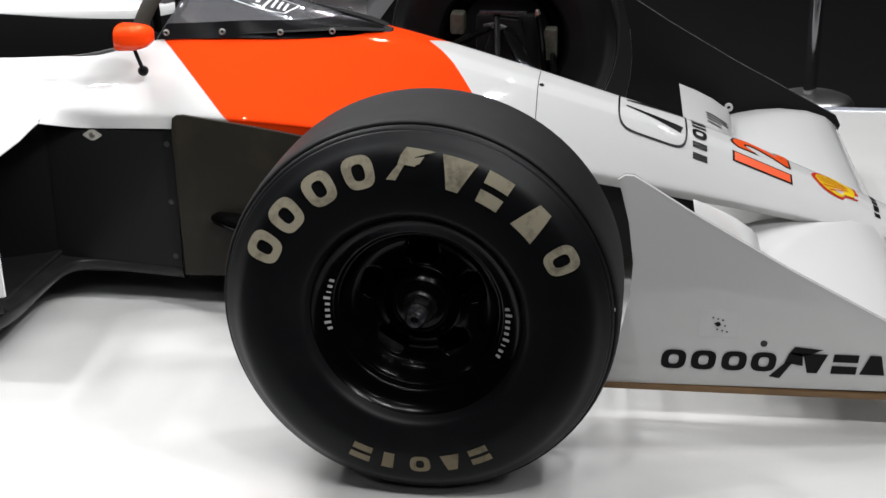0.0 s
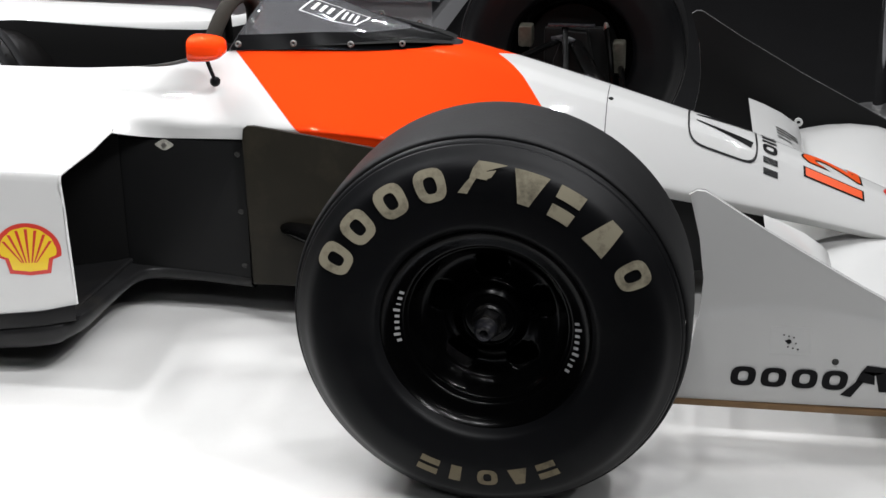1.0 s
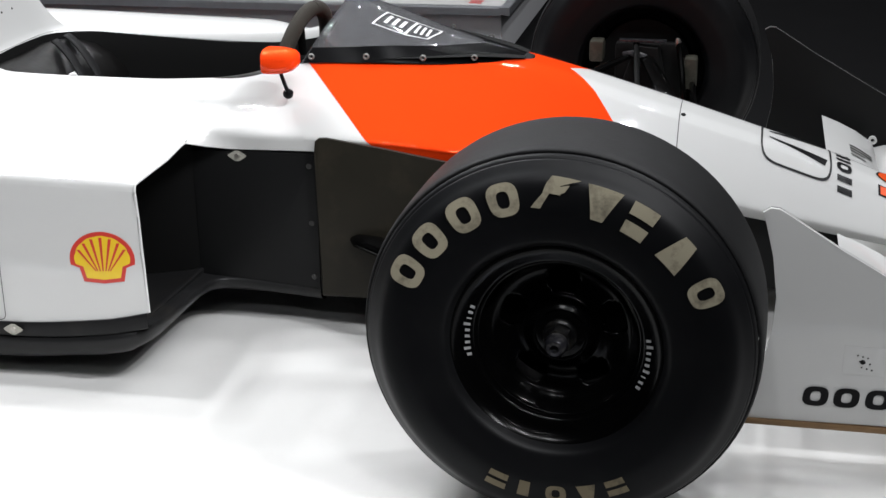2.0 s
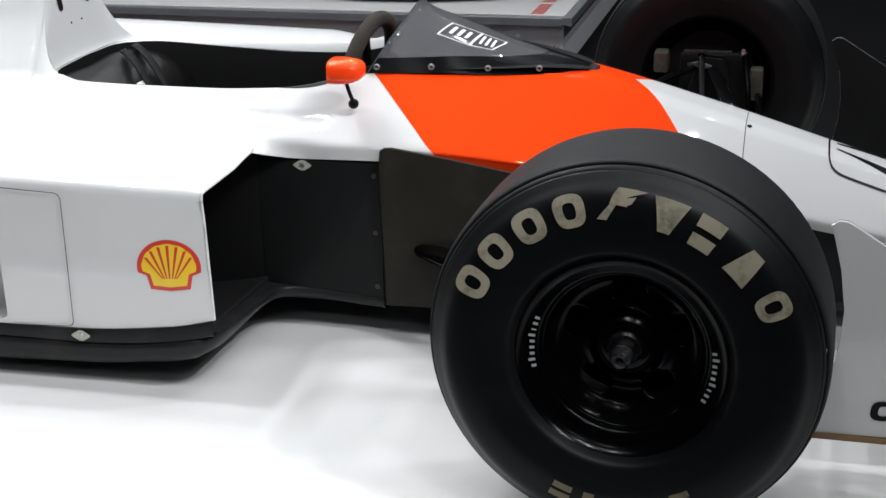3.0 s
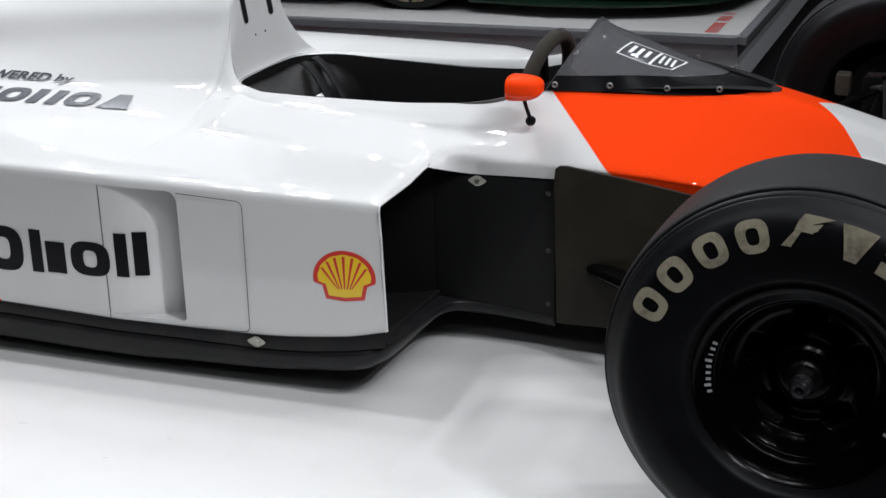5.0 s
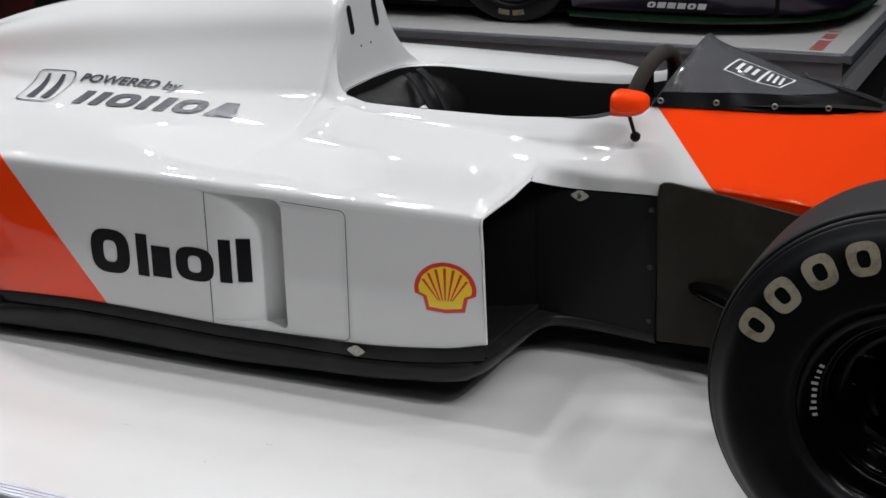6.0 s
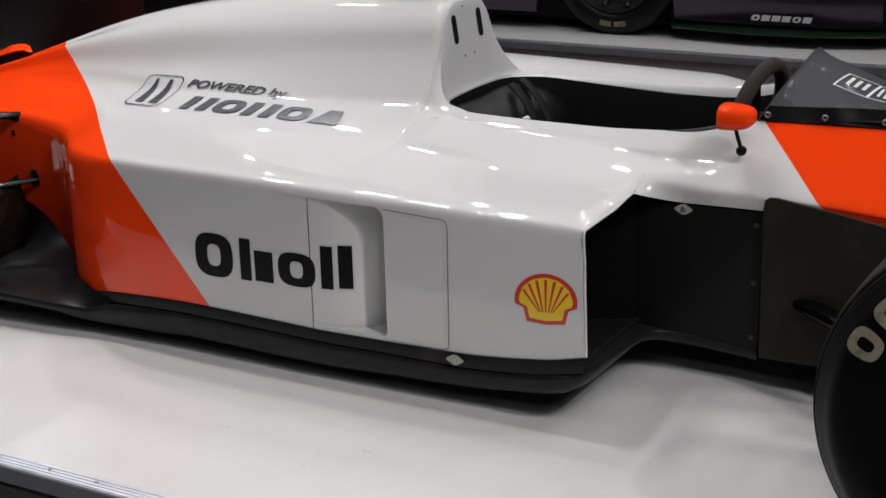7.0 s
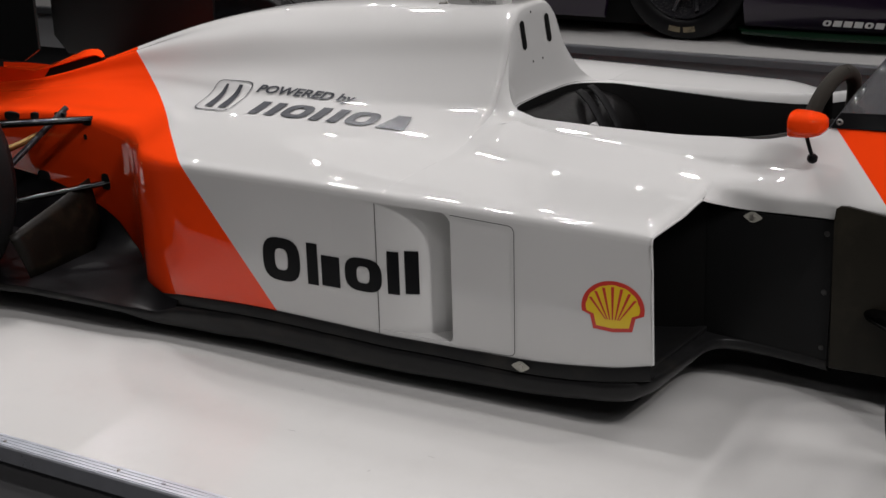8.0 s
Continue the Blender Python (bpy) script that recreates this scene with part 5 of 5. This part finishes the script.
for side in (-1, 1):
    skin = 0.7360 if side < 0 else 0.7445
    endplate = part("wing_endplate", slab(PLATE, "y", side * skin, side * 0.746, 0.002 if side < 0 else 0.0005), PAINT_WHITE, car, "white front wing endplate with a dark inner face")
    part("inner_face", slab([(0.59 + (x - 0.59) * 0.999, 0.2 + (z - 0.2) * 0.998) for x, z in PLATE], "y", side * 0.7340, side * (skin - 0.0002)), SATIN_BLACK, endplate, "dark inner face")
    part("skid", box(0.290, 0.865, min(side * 0.730, side * 0.750), max(side * 0.730, side * 0.750), 0.060, 0.0705, 0.001), WOOD, endplate, "brown skid strip")
    part("screw", disc_bm((0.566, side * 0.746, 0.158), (0, side, 0), 0.0062, 0.002, 14), DULL_SCREW, endplate)
    part("patch", box(0.453, 0.522, min(side * 0.7455, side * 0.7467), max(side * 0.7455, side * 0.7467), 0.168, 0.220), PATCH, endplate, "clear film patch round the drilled holes")
    part("main_plane", slab(MAIN, "y", side * 0.10, side * 0.7335, 0.0), PAINT_WHITE, car, "white front wing main plane", 60)
    flap = part("wing_flap", slab(FLAP, "y", side * 0.262, side * 0.65, 0.0), PAINT_WHITE, car, "white adjustable wing flap", 60)
    part("flap_bracket", spun([(0.011, -0.004), (0.011, 0.004), (0.005, 0.004), (0.005, -0.004)], 20, None, (0.590, side * 0.652, 0.190), closed=True), PAINT_WHITE, flap)
    bm = bmesh.new()
    bars = [(0.34, 0.385, 0.46), (0.45, 0.495, 0.46), (0.56, 0.60, 0.30), (0.69, 0.73, 0.30)] if side > 0 else [(0.05, 0.12, 0.7)]
    for u0, u1, tall in bars:
        low = 0.50 if side > 0 else 0.12
        g = quad_grid((u0, low), (u1, low), (u1, low + tall), (u0, low + tall), 1, 8)
        mark([g], lambda u, v: Vector((0.462 + 0.118 * v, side * 0.55 - (0.22 * u if side > 0 else -0.2 * u), curve_at([0.458, 0.50, 0.545, 0.580, 0.592], [0.252, 0.236, 0.214, 0.190, 0.176], 0.462 + 0.118 * v) + 0.0015)), bm)
    part("flap_marking", bm, DECAL_BLACK, flap, "black bars")

# marks on the near endplate: plain blocks and dots
bm = bmesh.new()
xs, kinds = (0.388, 0.440, 0.493, 0.544, 0.630, 0.683, 0.732, 0.782), ("ring", "ring", "ring", "ring", "vee", "stack", "wedge", "ring")
for x0, kind in zip(xs, kinds):
    bm = mark(blocks(kind, 0.1), lambda u, v: Vector((x0 + 0.043 * u, -0.7476, 0.1035 + 0.001 * (x0 - 0.388) * 10 + 0.037 * v)))
    part("endplate_marking", bm, DECAL_BLACK, car, "black block mark")
wing = [quad_grid((0.0, 0.05), (0.20, 0.0), (0.42, 0.50), (0.30, 0.52)), quad_grid((0.27, 0.5), (0.62, 0.42), (0.60, 0.80), (0.36, 0.82)), quad_grid((0.36, 0.80), (0.60, 0.70), (0.98, 0.93), (0.45, 1.0))]
part("endplate_marking", mark(wing, lambda u, v: Vector((0.578 + 0.092 * u, -0.7476, 0.093 + 0.062 * v))), DECAL_BLACK, car, "black winged shape")
bm = disc_bm((0.485, -0.7466, 0.192), (0, -1, 0), 0.0045, 0.002, 12)
for i in range(9):
    bm = disc_bm((0.476 + 0.0085 * (i % 3) + 0.004 * (i // 3), -0.7466, 0.204 - 0.011 * (i // 3) - 0.002 * (i % 3)), (0, -1, 0), 0.0016, 0.001, 8, bm)
part("endplate_holes", bm, SATIN_BLACK, car, "small drilled adjustment holes")

# ---- marks on the body ----
bm = bmesh.new()


def pod_side(u, v):
    """Side of the pod, following the scooped outlet; u, v are x and z."""
    d = 0.0
    if SCOOP[0] < u < SCOOP[1] and SCOOP[2] < v < SCOOP[3]:
        d = 0.12 * ((u - SCOOP[0]) / (SCOOP[1] - SCOOP[0])) ** 5.0
    return Vector((u, -0.7012 + d, v))


for kind, x0, x1, z0, z1 in (("ring", -1.778, -1.672, 0.205, 0.306), ("bar", -1.652, -1.622, 0.209, 0.305), ("bar", -1.612, -1.562, 0.212, 0.282), ("ring", -1.548, -1.450, 0.214, 0.290), ("bar", -1.436, -1.407, 0.218, 0.314), ("bar", -1.394, -1.364, 0.222, 0.318)):
    x0, x1 = (-1.778 + (x + 1.778) * 0.968 for x in (x0, x1))
    nx = max(2, int((x1 - x0) / 0.008))
    g = [[np.array((x0 + (x1 - x0) * p[0], z0 + (z1 - z0) * p[1])) for p in row] for row in (block(kind, 0, 1, slot=0.35) if kind == "ring" else quad_grid((0, 0), (1, 0), (1, 1), (0, 1), nx, 4))]
    part("pod_marking", mark([g], pod_side), DECAL_BLACK, car, "bold black block mark")


def fan(scale, ribs, place, cx=0.5, cz=0.16):
    """A scallop fan: an arc over a notched base."""
    pts = []
    for k in range(29):
        a = math.pi * (k / 28) * 1.12 - math.pi * 0.06
        lob = 1 + (0.025 * abs(math.sin(k / 28 * math.pi * 7)) if ribs else 0)
        pts.append((cx + 0.5 * scale * lob * math.cos(a), 0.46 + 0.52 * scale * lob * math.sin(a)))
    pts += [(cx - 0.36 * scale, 0.46 - 0.16 * scale), (cx - 0.31 * scale, 0.46 - 0.42 * scale), (cx, 0.46 - 0.46 * scale), (cx + 0.31 * scale, 0.46 - 0.42 * scale), (cx + 0.36 * scale, 0.46 - 0.16 * scale)]
    bm = bmesh.new()
    mid = bm.verts.new(place(cx, 0.3))
    vs = [bm.verts.new(place(*p)) for p in pts]
    for a, b in zip(vs, vs[1:] + vs[:1]):
        bm.faces.new((mid, a, b))
    return bm


def fan_emblem(place_at, parent, w_rib=0.018):
    part("fan_emblem", fan(1.0, False, place_at(0.0)), DECAL_RED, parent, "red-edged yellow fan emblem")
    part("fan_field", fan(0.84, True, place_at(0.0007)), DECAL_YELLOW, parent)
    bm = bmesh.new()
    up = place_at(0.0014)
    for k in range(-3, 4):
        a = radians(90 + k * 21)
        x1, z1 = 0.5 + 0.40 * math.cos(a), 0.46 + 0.41 * math.sin(a)
        x0, z0 = 0.5 + 0.10 * math.cos(a) * 1.2, 0.24
        bm.faces.new([bm.verts.new(up(*p)) for p in ((x0 - w_rib * 0.4, z0), (x0 + w_rib * 0.4, z0), (x1 + w_rib, z1), (x1 - w_rib, z1))])
    part("fan_ribs", bm, DECAL_RED, parent)


fan_emblem(lambda lift: (lambda u, v: Vector((-0.992 + 0.134 * u, -side_edge(min(-0.858, -0.992 + 0.134 * u))[0] - 0.0009 - lift * 0.6, 0.216 + 0.108 * v + 0.008 * u))), car, 0.024)
fan_emblem(lambda lift: (lambda u, v: on_tree(NOSE_TREE, (0.722 + 0.105 * (1 - v), -0.062 + 0.10 * u, 0.6), (0, 0, -1), 0.0012 + lift)), car)


def cover_place(x0, x1, z0, z1, drop=0.0):
    """Lay a rectangle on the flank of the engine cover, seen from the side and a little above."""
    def place(u, v):
        x = x0 + (x1 - x0) * u
        return on_tree(SHELL_TREE, (x, -1.06, z0 + (z1 - z0) * v + drop * u + 0.25), (0, 1, -0.36), 0.0028)
    return place


bm, _ = laid(text_mesh("POWERED by", 0.03, 0.3), cover_place(-2.115, -1.812, 0.545, 0.575, -0.004))
part("cover_lettering", bm, DECAL_GREY, car, "slanted silver-grey lettering")
bm = bmesh.new()
for k, kind in enumerate(("pair", "ring", "pair", "ring", "wedge")):
    mark(blocks(kind, 0.12), cover_place(-2.075 + 0.094 * k, -2.075 + 0.094 * k + 0.080, 0.486, 0.526), bm)
    part("cover_marking", bm, DECAL_GREY, car, "silver-grey block mark")
    bm = bmesh.new()
frame_place = cover_place(-2.270, -2.138, 0.484, 0.580)
mark([[[np.array((p[0] + 0.12 * (p[1] - 0.5), p[1])) for p in row] for row in ring_grid(0, 1, 0, 1, 0.96, 0.945, 7.0, 72)]], frame_place, bm)
for g in (quad_grid((0.20, 0.12), (0.42, 0.12), (0.40, 0.88), (0.33, 0.88), 1, 6), quad_grid((0.58, 0.12), (0.80, 0.12), (0.78, 0.88), (0.69, 0.88), 1, 6)):
    mark([g], frame_place, bm)
part("cover_marking", bm, DECAL_GREY, car, "silver-grey framed shape")

# marks on the nose: framed shape, blocks and the racing number
def nose_place(x, y, lift=0.0012):
    return on_tree(NOSE_TREE, (x, y, 0.8), (0, 0, -1), lift)


bm = bmesh.new()
frame_place = lambda u, v: nose_place(0.300 + 0.150 * u, -0.106 + 0.178 * v)
mark([ring_grid(0, 1, 0, 1, 0.95, 0.94, 6.0, 96)], frame_place, bm)
mark([quad_grid((0.12, 0.46), (0.9, 0.22), (0.94, 0.36), (0.12, 0.50), 8, 2), quad_grid((0.12, 0.70), (0.9, 0.80), (0.9, 0.94), (0.12, 0.74), 8, 2)], frame_place, bm)
part("nose_marking", bm, DECAL_BLACK, car, "black framed shape")
bm = bmesh.new()
for k, kind in enumerate(("pair", "ring", "pair", "ring", "wedge")):
    mark(blocks(kind), lambda u, v: nose_place(0.461 + 0.031 * v, -0.114 + 0.051 * k + 0.040 * u), bm)
    part("nose_marking", bm, DECAL_BLACK, car, "black block mark")
    bm = bmesh.new()
for off, mat, lift in ((0.055, DECAL_BLACK, 0.0010), (0.028, DECAL_ORANGE, 0.0018)):
    bm = text_mesh("12", off)
    ext = (0.0, 1.15, 0.0, 0.72)
    bm, _ = laid(bm, lambda u, v: nose_place(0.668 - 0.118 * v, -0.106 + 0.170 * u, lift), ext)
    part("racing_number", bm, mat, car, "orange racing number edged in black")
bm = bmesh.new()
for k in range(6):
    mark([block("bar", 0, 1)], lambda u, v: nose_place(0.858 + 0.012 * v, -0.07 + 0.024 * k + 0.018 * u), bm)
part("nose_marking", bm, DECAL_BLACK, car, "row of small black bars")

# ---- tail: flap, rods, deflector ----
rows = []
for x, z, far_y, crest in ((-3.40, 0.452, 0.055, -0.022), (-3.27, 0.459, 0.055, -0.020), (-3.17, 0.459, 0.05, -0.008), (-3.135, 0.457, 0.05, 0.0), (-3.07, 0.474, 0.045, 0.011), (-3.0, 0.493, 0.032, 0.017), (-2.95, 0.508, 0.012, 0.019), (-2.91, 0.519, -0.008, 0.016), (-2.875, 0.525, -0.026, 0.007), (-2.85, 0.519, -0.042, 0.0)):
    foot = 0.40 if x < -3.1 else z - 0.004
    rows.append([(x, -0.052, foot), (x, -0.052, z - 0.001), (x, -0.049, z), (x, -0.05 + (far_y + 0.05) * 0.5, z + crest), (x, far_y, z + crest * 0.8), (x, far_y + 0.004, z - 0.006), (x, far_y + 0.004, 0.40)])
flap = part("tail_flap", loft(rows), PAINT_ORANGE, car, "orange tail flap over a dark slot", 40)
part("tail_slot", slab([(-3.135, 0.452), (-3.081, 0.425), (-2.95, 0.470), (-2.846, 0.512), (-2.852, 0.516), (-2.875, 0.521), (-3.0, 0.489)], "y", -0.046, -0.040), MATT_BLACK, flap, "dark cooling slot")
for side in (-1, 1):
    s = side
    part("rear_arm", tube([(-2.55, s * 0.37, 0.431), (-2.575, s * 0.405, 0.432), (-2.738, s * 0.55, 0.435), (-2.86, s * 0.66, 0.437)], [0.012, 0.013, 0.015, 0.013], 12, flat=0.7), GLOSS_BLACK, car, "black rear suspension arm")
    part("rear_toe_link", tube([(-2.687, s * 0.37, 0.447), (-2.69, s * 0.39, 0.435), (-2.713, s * 0.55, 0.337), (-2.724, s * 0.63, 0.288)], 0.0085, 12), DARK_STEEL, car, "dark metal rear link")
    part("rear_arm", tube([(-2.51, s * 0.386, 0.268), (-2.533, s * 0.418, 0.265), (-2.665, s * 0.60, 0.248), (-2.76, s * 0.73, 0.236)], 0.011, 12, flat=0.7), GLOSS_BLACK, car, "black rear suspension arm")
    # not seen: black box added to keep the deck's reflection off the tail recess
    part("rear_brake_duct", box(-3.25, -2.72, min(s * 0.585, s * 0.640), max(s * 0.585, s * 0.640), 0.13, 0.50, 0.02), MATT_BLACK, car, "unseen black box inside the rear wheel, added to block reflections")
    part("rear_pipe", tube([(-2.80, s * 0.36, 0.365), (-2.80, s * 0.44, 0.352), (-2.815, s * 0.56, 0.335)], 0.009, 10), BRASS, car, "dull brass pipe")
    for x, z, w, h in ((-2.578, 0.428, 0.034, 0.022), (-2.69, 0.428, 0.040, 0.022), (-2.80, 0.414, 0.030, 0.024), (-2.90, 0.404, 0.06, 0.024), (-2.530, 0.268, 0.030, 0.044), (-2.80, 0.235, 0.05, 0.05), (-2.592, 0.383, 0.010, 0.014)):
        top = side_edge(x)[1]
        y = side_edge(x)[0] - undercut(x) * (0.75 * min(1, max(0, (top - z) / (0.5 * (top - 0.085)))))
        pts = [(x + w / 2 * math.copysign(abs(math.cos(a)) ** 0.5, math.cos(a)), z + h / 2 * math.copysign(abs(math.sin(a)) ** 0.5, math.sin(a))) for a in [k * math.tau / 20 + 0.01 for k in range(20)]]
        bm = slab(pts, "y", s * (y - 0.03), s * (y + 0.003))
        part("arm_opening", bm, MATT_BLACK, car, "dark opening round a suspension arm")
    FOOT = {-3.3: 0.17, -3.0: 0.165, -2.85: 0.158, -2.74: 0.147, -2.654: 0.127, -2.58: 0.113, -2.486: 0.076, -2.423: 0.030, -2.35: 0.012, -2.25: 0.030, -2.18: 0.034, -2.10: 0.030, -2.055: 0.028}
    FX = sorted(FOOT)
    rows = []
    for x in span(-2.055, -3.2, 42):
        y, rise = side_edge(x)[0] - undercut(x), curve_at(FX, [FOOT[k] for k in FX], x)
        brim, base = rear_edge(x)
        reach = min(0.07, (brim - y) * 0.8)
        rows.append([(x, s * (y + 0.004), base + rise), (x, s * (y + 0.006 + reach * 0.12), base + rise * 0.82), (x, s * (y + 0.006 + reach * 0.42), base + rise * 0.45), (x, s * (y + 0.006 + reach * 0.9), base + rise * 0.1), (x, s * (brim - 0.35 * (brim - y - reach)), base + 0.0005), (x, s * (brim - 0.001), base)])
    part("rear_tray", loft(rows), FLOOR_BLACK, car, "worn black tray ahead of the rear wheel", 50)
    rows = [[(-2.538 - 0.028 * v - 0.012 * v * v, s * (0.425 + (0.275 + 0.02 * v) * u), 0.087 + (0.19 - 0.08 * u) * v) for v in span(0, 1, 6)] for u in span(0, 1, 8)]
    plate = part("rear_deflector", loft(rows), SHADED_COMPOSITE, car, "worn dark plate leaning ahead of the rear tyre", 60)
    plate.modifiers.new("skin", "SOLIDIFY").thickness = 0.004

# ---- rear wing: dark endplates over the tail ----
for side in (-1, 1):
    lead = -2.84 if side > 0 else -2.675
    plate = [(-3.56, 0.62), (-3.50, 0.58), (lead - 0.06, 0.585), (lead, 0.62), (lead, 0.93), (lead - 0.04, 0.96), (-3.56, 0.96)] if side < 0 else [(-3.56, 0.46), (-3.50, 0.40), (lead - 0.08, 0.42), (lead - 0.01, 0.47), (lead, 0.60), (lead, 0.93), (lead - 0.04, 0.96), (-3.56, 0.96)]
    part("rear_wing_endplate", slab(plate, "y", side * 0.446, side * 0.456, 0.002), SATIN_BLACK, car, "dark rear wing endplate")
part("rear_wing_plane", slab([(-3.55, 0.90), (-3.40, 0.855), (-3.20, 0.83), (-3.10, 0.84), (-3.09, 0.855), (-3.20, 0.868), (-3.40, 0.885), (-3.54, 0.915)], "y", -0.446, 0.446), CARBON, car, "dark rear wing plane", 60)
part("rear_wing_strut", slab([(-3.42, 0.37), (-3.34, 0.38), (-3.34, 0.845), (-3.44, 0.85)], "y", -0.012, 0.012), MATT_BLACK, car)

# ---- a chrome barrier post behind the platform ----
post = thing("barrier_post", "polished chrome barrier post on a domed base", "post", (1.008, 2.25, FLOOR_Z))
part("base", spun([(0.0, 0.0), (0.148, 0.0), (0.152, 0.004), (0.150, 0.020), (0.138, 0.036), (0.112, 0.046), (0.07, 0.052), (0.034, 0.055), (0.0, 0.055)], 40, None, (0.014, 0, 0)), WORN_CHROME, post).rotation_euler = (radians(90), 0, 0)
part("pole", tube([(0, 0, 0.05), (0, 0, 0.90)], 0.025, 24), CHROME, post)
part("cap", spun([(0.0, 0.90), (0.035, 0.90), (0.037, 0.91), (0.03, 0.93), (0.0, 0.935)], 24), CHROME, post).rotation_euler = (radians(90), 0, 0)

# ---- the purple sports car on the far platform ----
far = thing("sports_car", "dark purple closed sports car with a green sill lip", "sports car", (0, -0.12, 0))
bm = bmesh.new()
rows = []
for x, y0, z0, z1 in ((-5.4, 3.78, 0.10, 0.75), (-4.6, 3.70, 0.09, 0.85), (-3.4, 3.69, 0.085, 0.80), (-2.93, 3.69, 0.085, 0.76), (-2.90, 3.70, 0.30, 0.75), (-2.75, 3.70, 0.62, 0.74), (-2.56, 3.70, 0.70, 0.73), (-2.37, 3.70, 0.62, 0.72), (-2.22, 3.70, 0.30, 0.70), (-2.19, 3.69, 0.085, 0.70), (-1.8, 3.69, 0.08, 0.62), (-1.4, 3.72, 0.08, 0.52), (-1.1, 3.82, 0.08, 0.42), (-0.95, 4.05, 0.08, 0.30), (-0.90, 4.6, 0.08, 0.25)):
    rows.append([(x, y0 + 0.02, z0), (x, y0, z0 + 0.02), (x, y0, (z0 + z1) / 2), (x, y0 + 0.02, z1 - 0.03), (x, y0 + 0.10, z1), (x, 4.6, z1 + 0.12), (x, 5.5, z1)])
loft(rows, bm)
part("body", bm, PURPLE, far, "deep purple bodywork", 50)
part("underbody", box(-5.3, -1.2, 3.78, 5.4, 0.05, 0.35), MATT_BLACK, far)
bm = bmesh.new()
rows = []
for x, y in ((-2.19, 3.655), (-1.8, 3.60), (-1.5, 3.62), (-1.25, 3.70), (-1.05, 3.82), (-0.93, 4.0), (-0.87, 4.3), (-0.86, 4.7)):
    rows.append([(x - 0.1, y + 0.15, 0.078), (x, y, 0.066), (x, y, 0.055), (x - 0.1, y + 0.15, 0.052)])
loft(rows, bm)
part("front_lip", bm, GREEN, far, "green front lip")
for cx, cy in ((-2.50, 3.80), (-4.9, 3.82), (-2.50, 5.3), (-4.9, 5.3)):
    c = (cx, cy, 0.33)
    s = -1 if cy < 4.5 else 1
    wheel = part("wheel", spun([(r, s * q) for r, q in ((0.0, 0.06), (0.05, 0.065), (0.06, 0.04), (0.15, 0.05), (0.18, 0.06), (0.205, 0.10), (0.215, 0.125), (0.222, 0.128), (0.222, 0.10), (0.20, -0.1), (0.0, -0.1))], 40, None, c), DARK_STEEL, far, "dark grey alloy wheel")
    part("tyre", spun([(r, s * q) for r, q in rounded([(0.222, 0.115), (0.245, 0.135), (0.28, 0.138), (0.31, 0.128), (0.326, 0.11), (0.33, 0.05), (0.33, -0.10), (0.30, -0.13), (0.222, -0.12)], 2)], 48, None, c), SIDEWALL, wheel, "black treaded road tyre")
    for n, a in enumerate((math.radians(262), math.radians(278))):
        bm = mark([quad_grid((0, 0), (1, 0), (1, 1), (0, 1), 4, 2)], lambda u, v: Vector((cx + (0.262 + 0.026 * v) * math.cos(a + (u - 0.5) * 0.22), cy + s * 0.1395, 0.33 + (0.262 + 0.026 * v) * math.sin(a + (u - 0.5) * 0.22))))
        part("tyre_marking", bm, WORN_MARK, wheel, "small faded gold bar")
    bm = bmesh.new()
    for k in range(10):
        a = k * math.tau / 10
        tube([Vector(c) + Vector((r * math.cos(a), s * q, r * math.sin(a))) for r, q in ((0.05, 0.07), (0.12, 0.065), (0.20, 0.10))], 0.014, 6, bm)
    part("spokes", bm, DARK_STEEL, wheel)
bm = bmesh.new()
for k in range(6):
    mark([block("ring" if k in (0, 4) else "bar", 0, 1, 0.2, slot=0.3)], lambda u, v: Vector((-1.812 + 0.049 * k + 0.040 * u, 3.687, 0.110 + 0.028 * v)), bm)
    part("sill_marking", bm, DECAL_WHITE, far, "white block mark")
    bm = bmesh.new()
bm = tube([(-3.35, 3.686, 0.26), (-3.25, 3.686, 0.23), (-3.2, 3.686, 0.27), (-3.1, 3.686, 0.285), (-3.0, 3.686, 0.29), (-2.96, 3.686, 0.27), (-2.93, 3.686, 0.30)], 0.007, 6)
part("side_stroke", bm, DECAL_WHITE, far, "white flowing line")
# printed caption on the far deck
caption = thing("deck_caption", "red printed caption bars on the white deck", "caption", (-0.99, 3.31, 0.0012))
for k in range(12):
    if k not in (6, 10):
        part("bar", mark([block("bar", 0, 1)], lambda u, v: Vector((0.060 * v, 0.042 * k + 0.026 * u, 0))), DECAL_RED, caption)

# small scuffs and hairs left on the white deck
for x0, y0, a, n in ((-1.52, -0.98, 8, 0.03), (-1.20, -0.95, 5, 0.025), (-1.62, -0.80, 30, 0.012), (-1.27, -1.06, 70, 0.014), (-0.35, -1.12, 15, 0.02), (0.55, -1.1, -20, 0.018)):
    c, q = math.cos(radians(a)), math.sin(radians(a))
    bm = bmesh.new()
    bm.faces.new([bm.verts.new((x0 + c * u - q * v, y0 + q * u + c * v, 0.0008)) for u, v in ((0, 0), (n * 0.6, -0.0004), (n * 0.63, 0.0002), (0, 0.0007))])
    part("scuff", bm, GAP, deck_near)
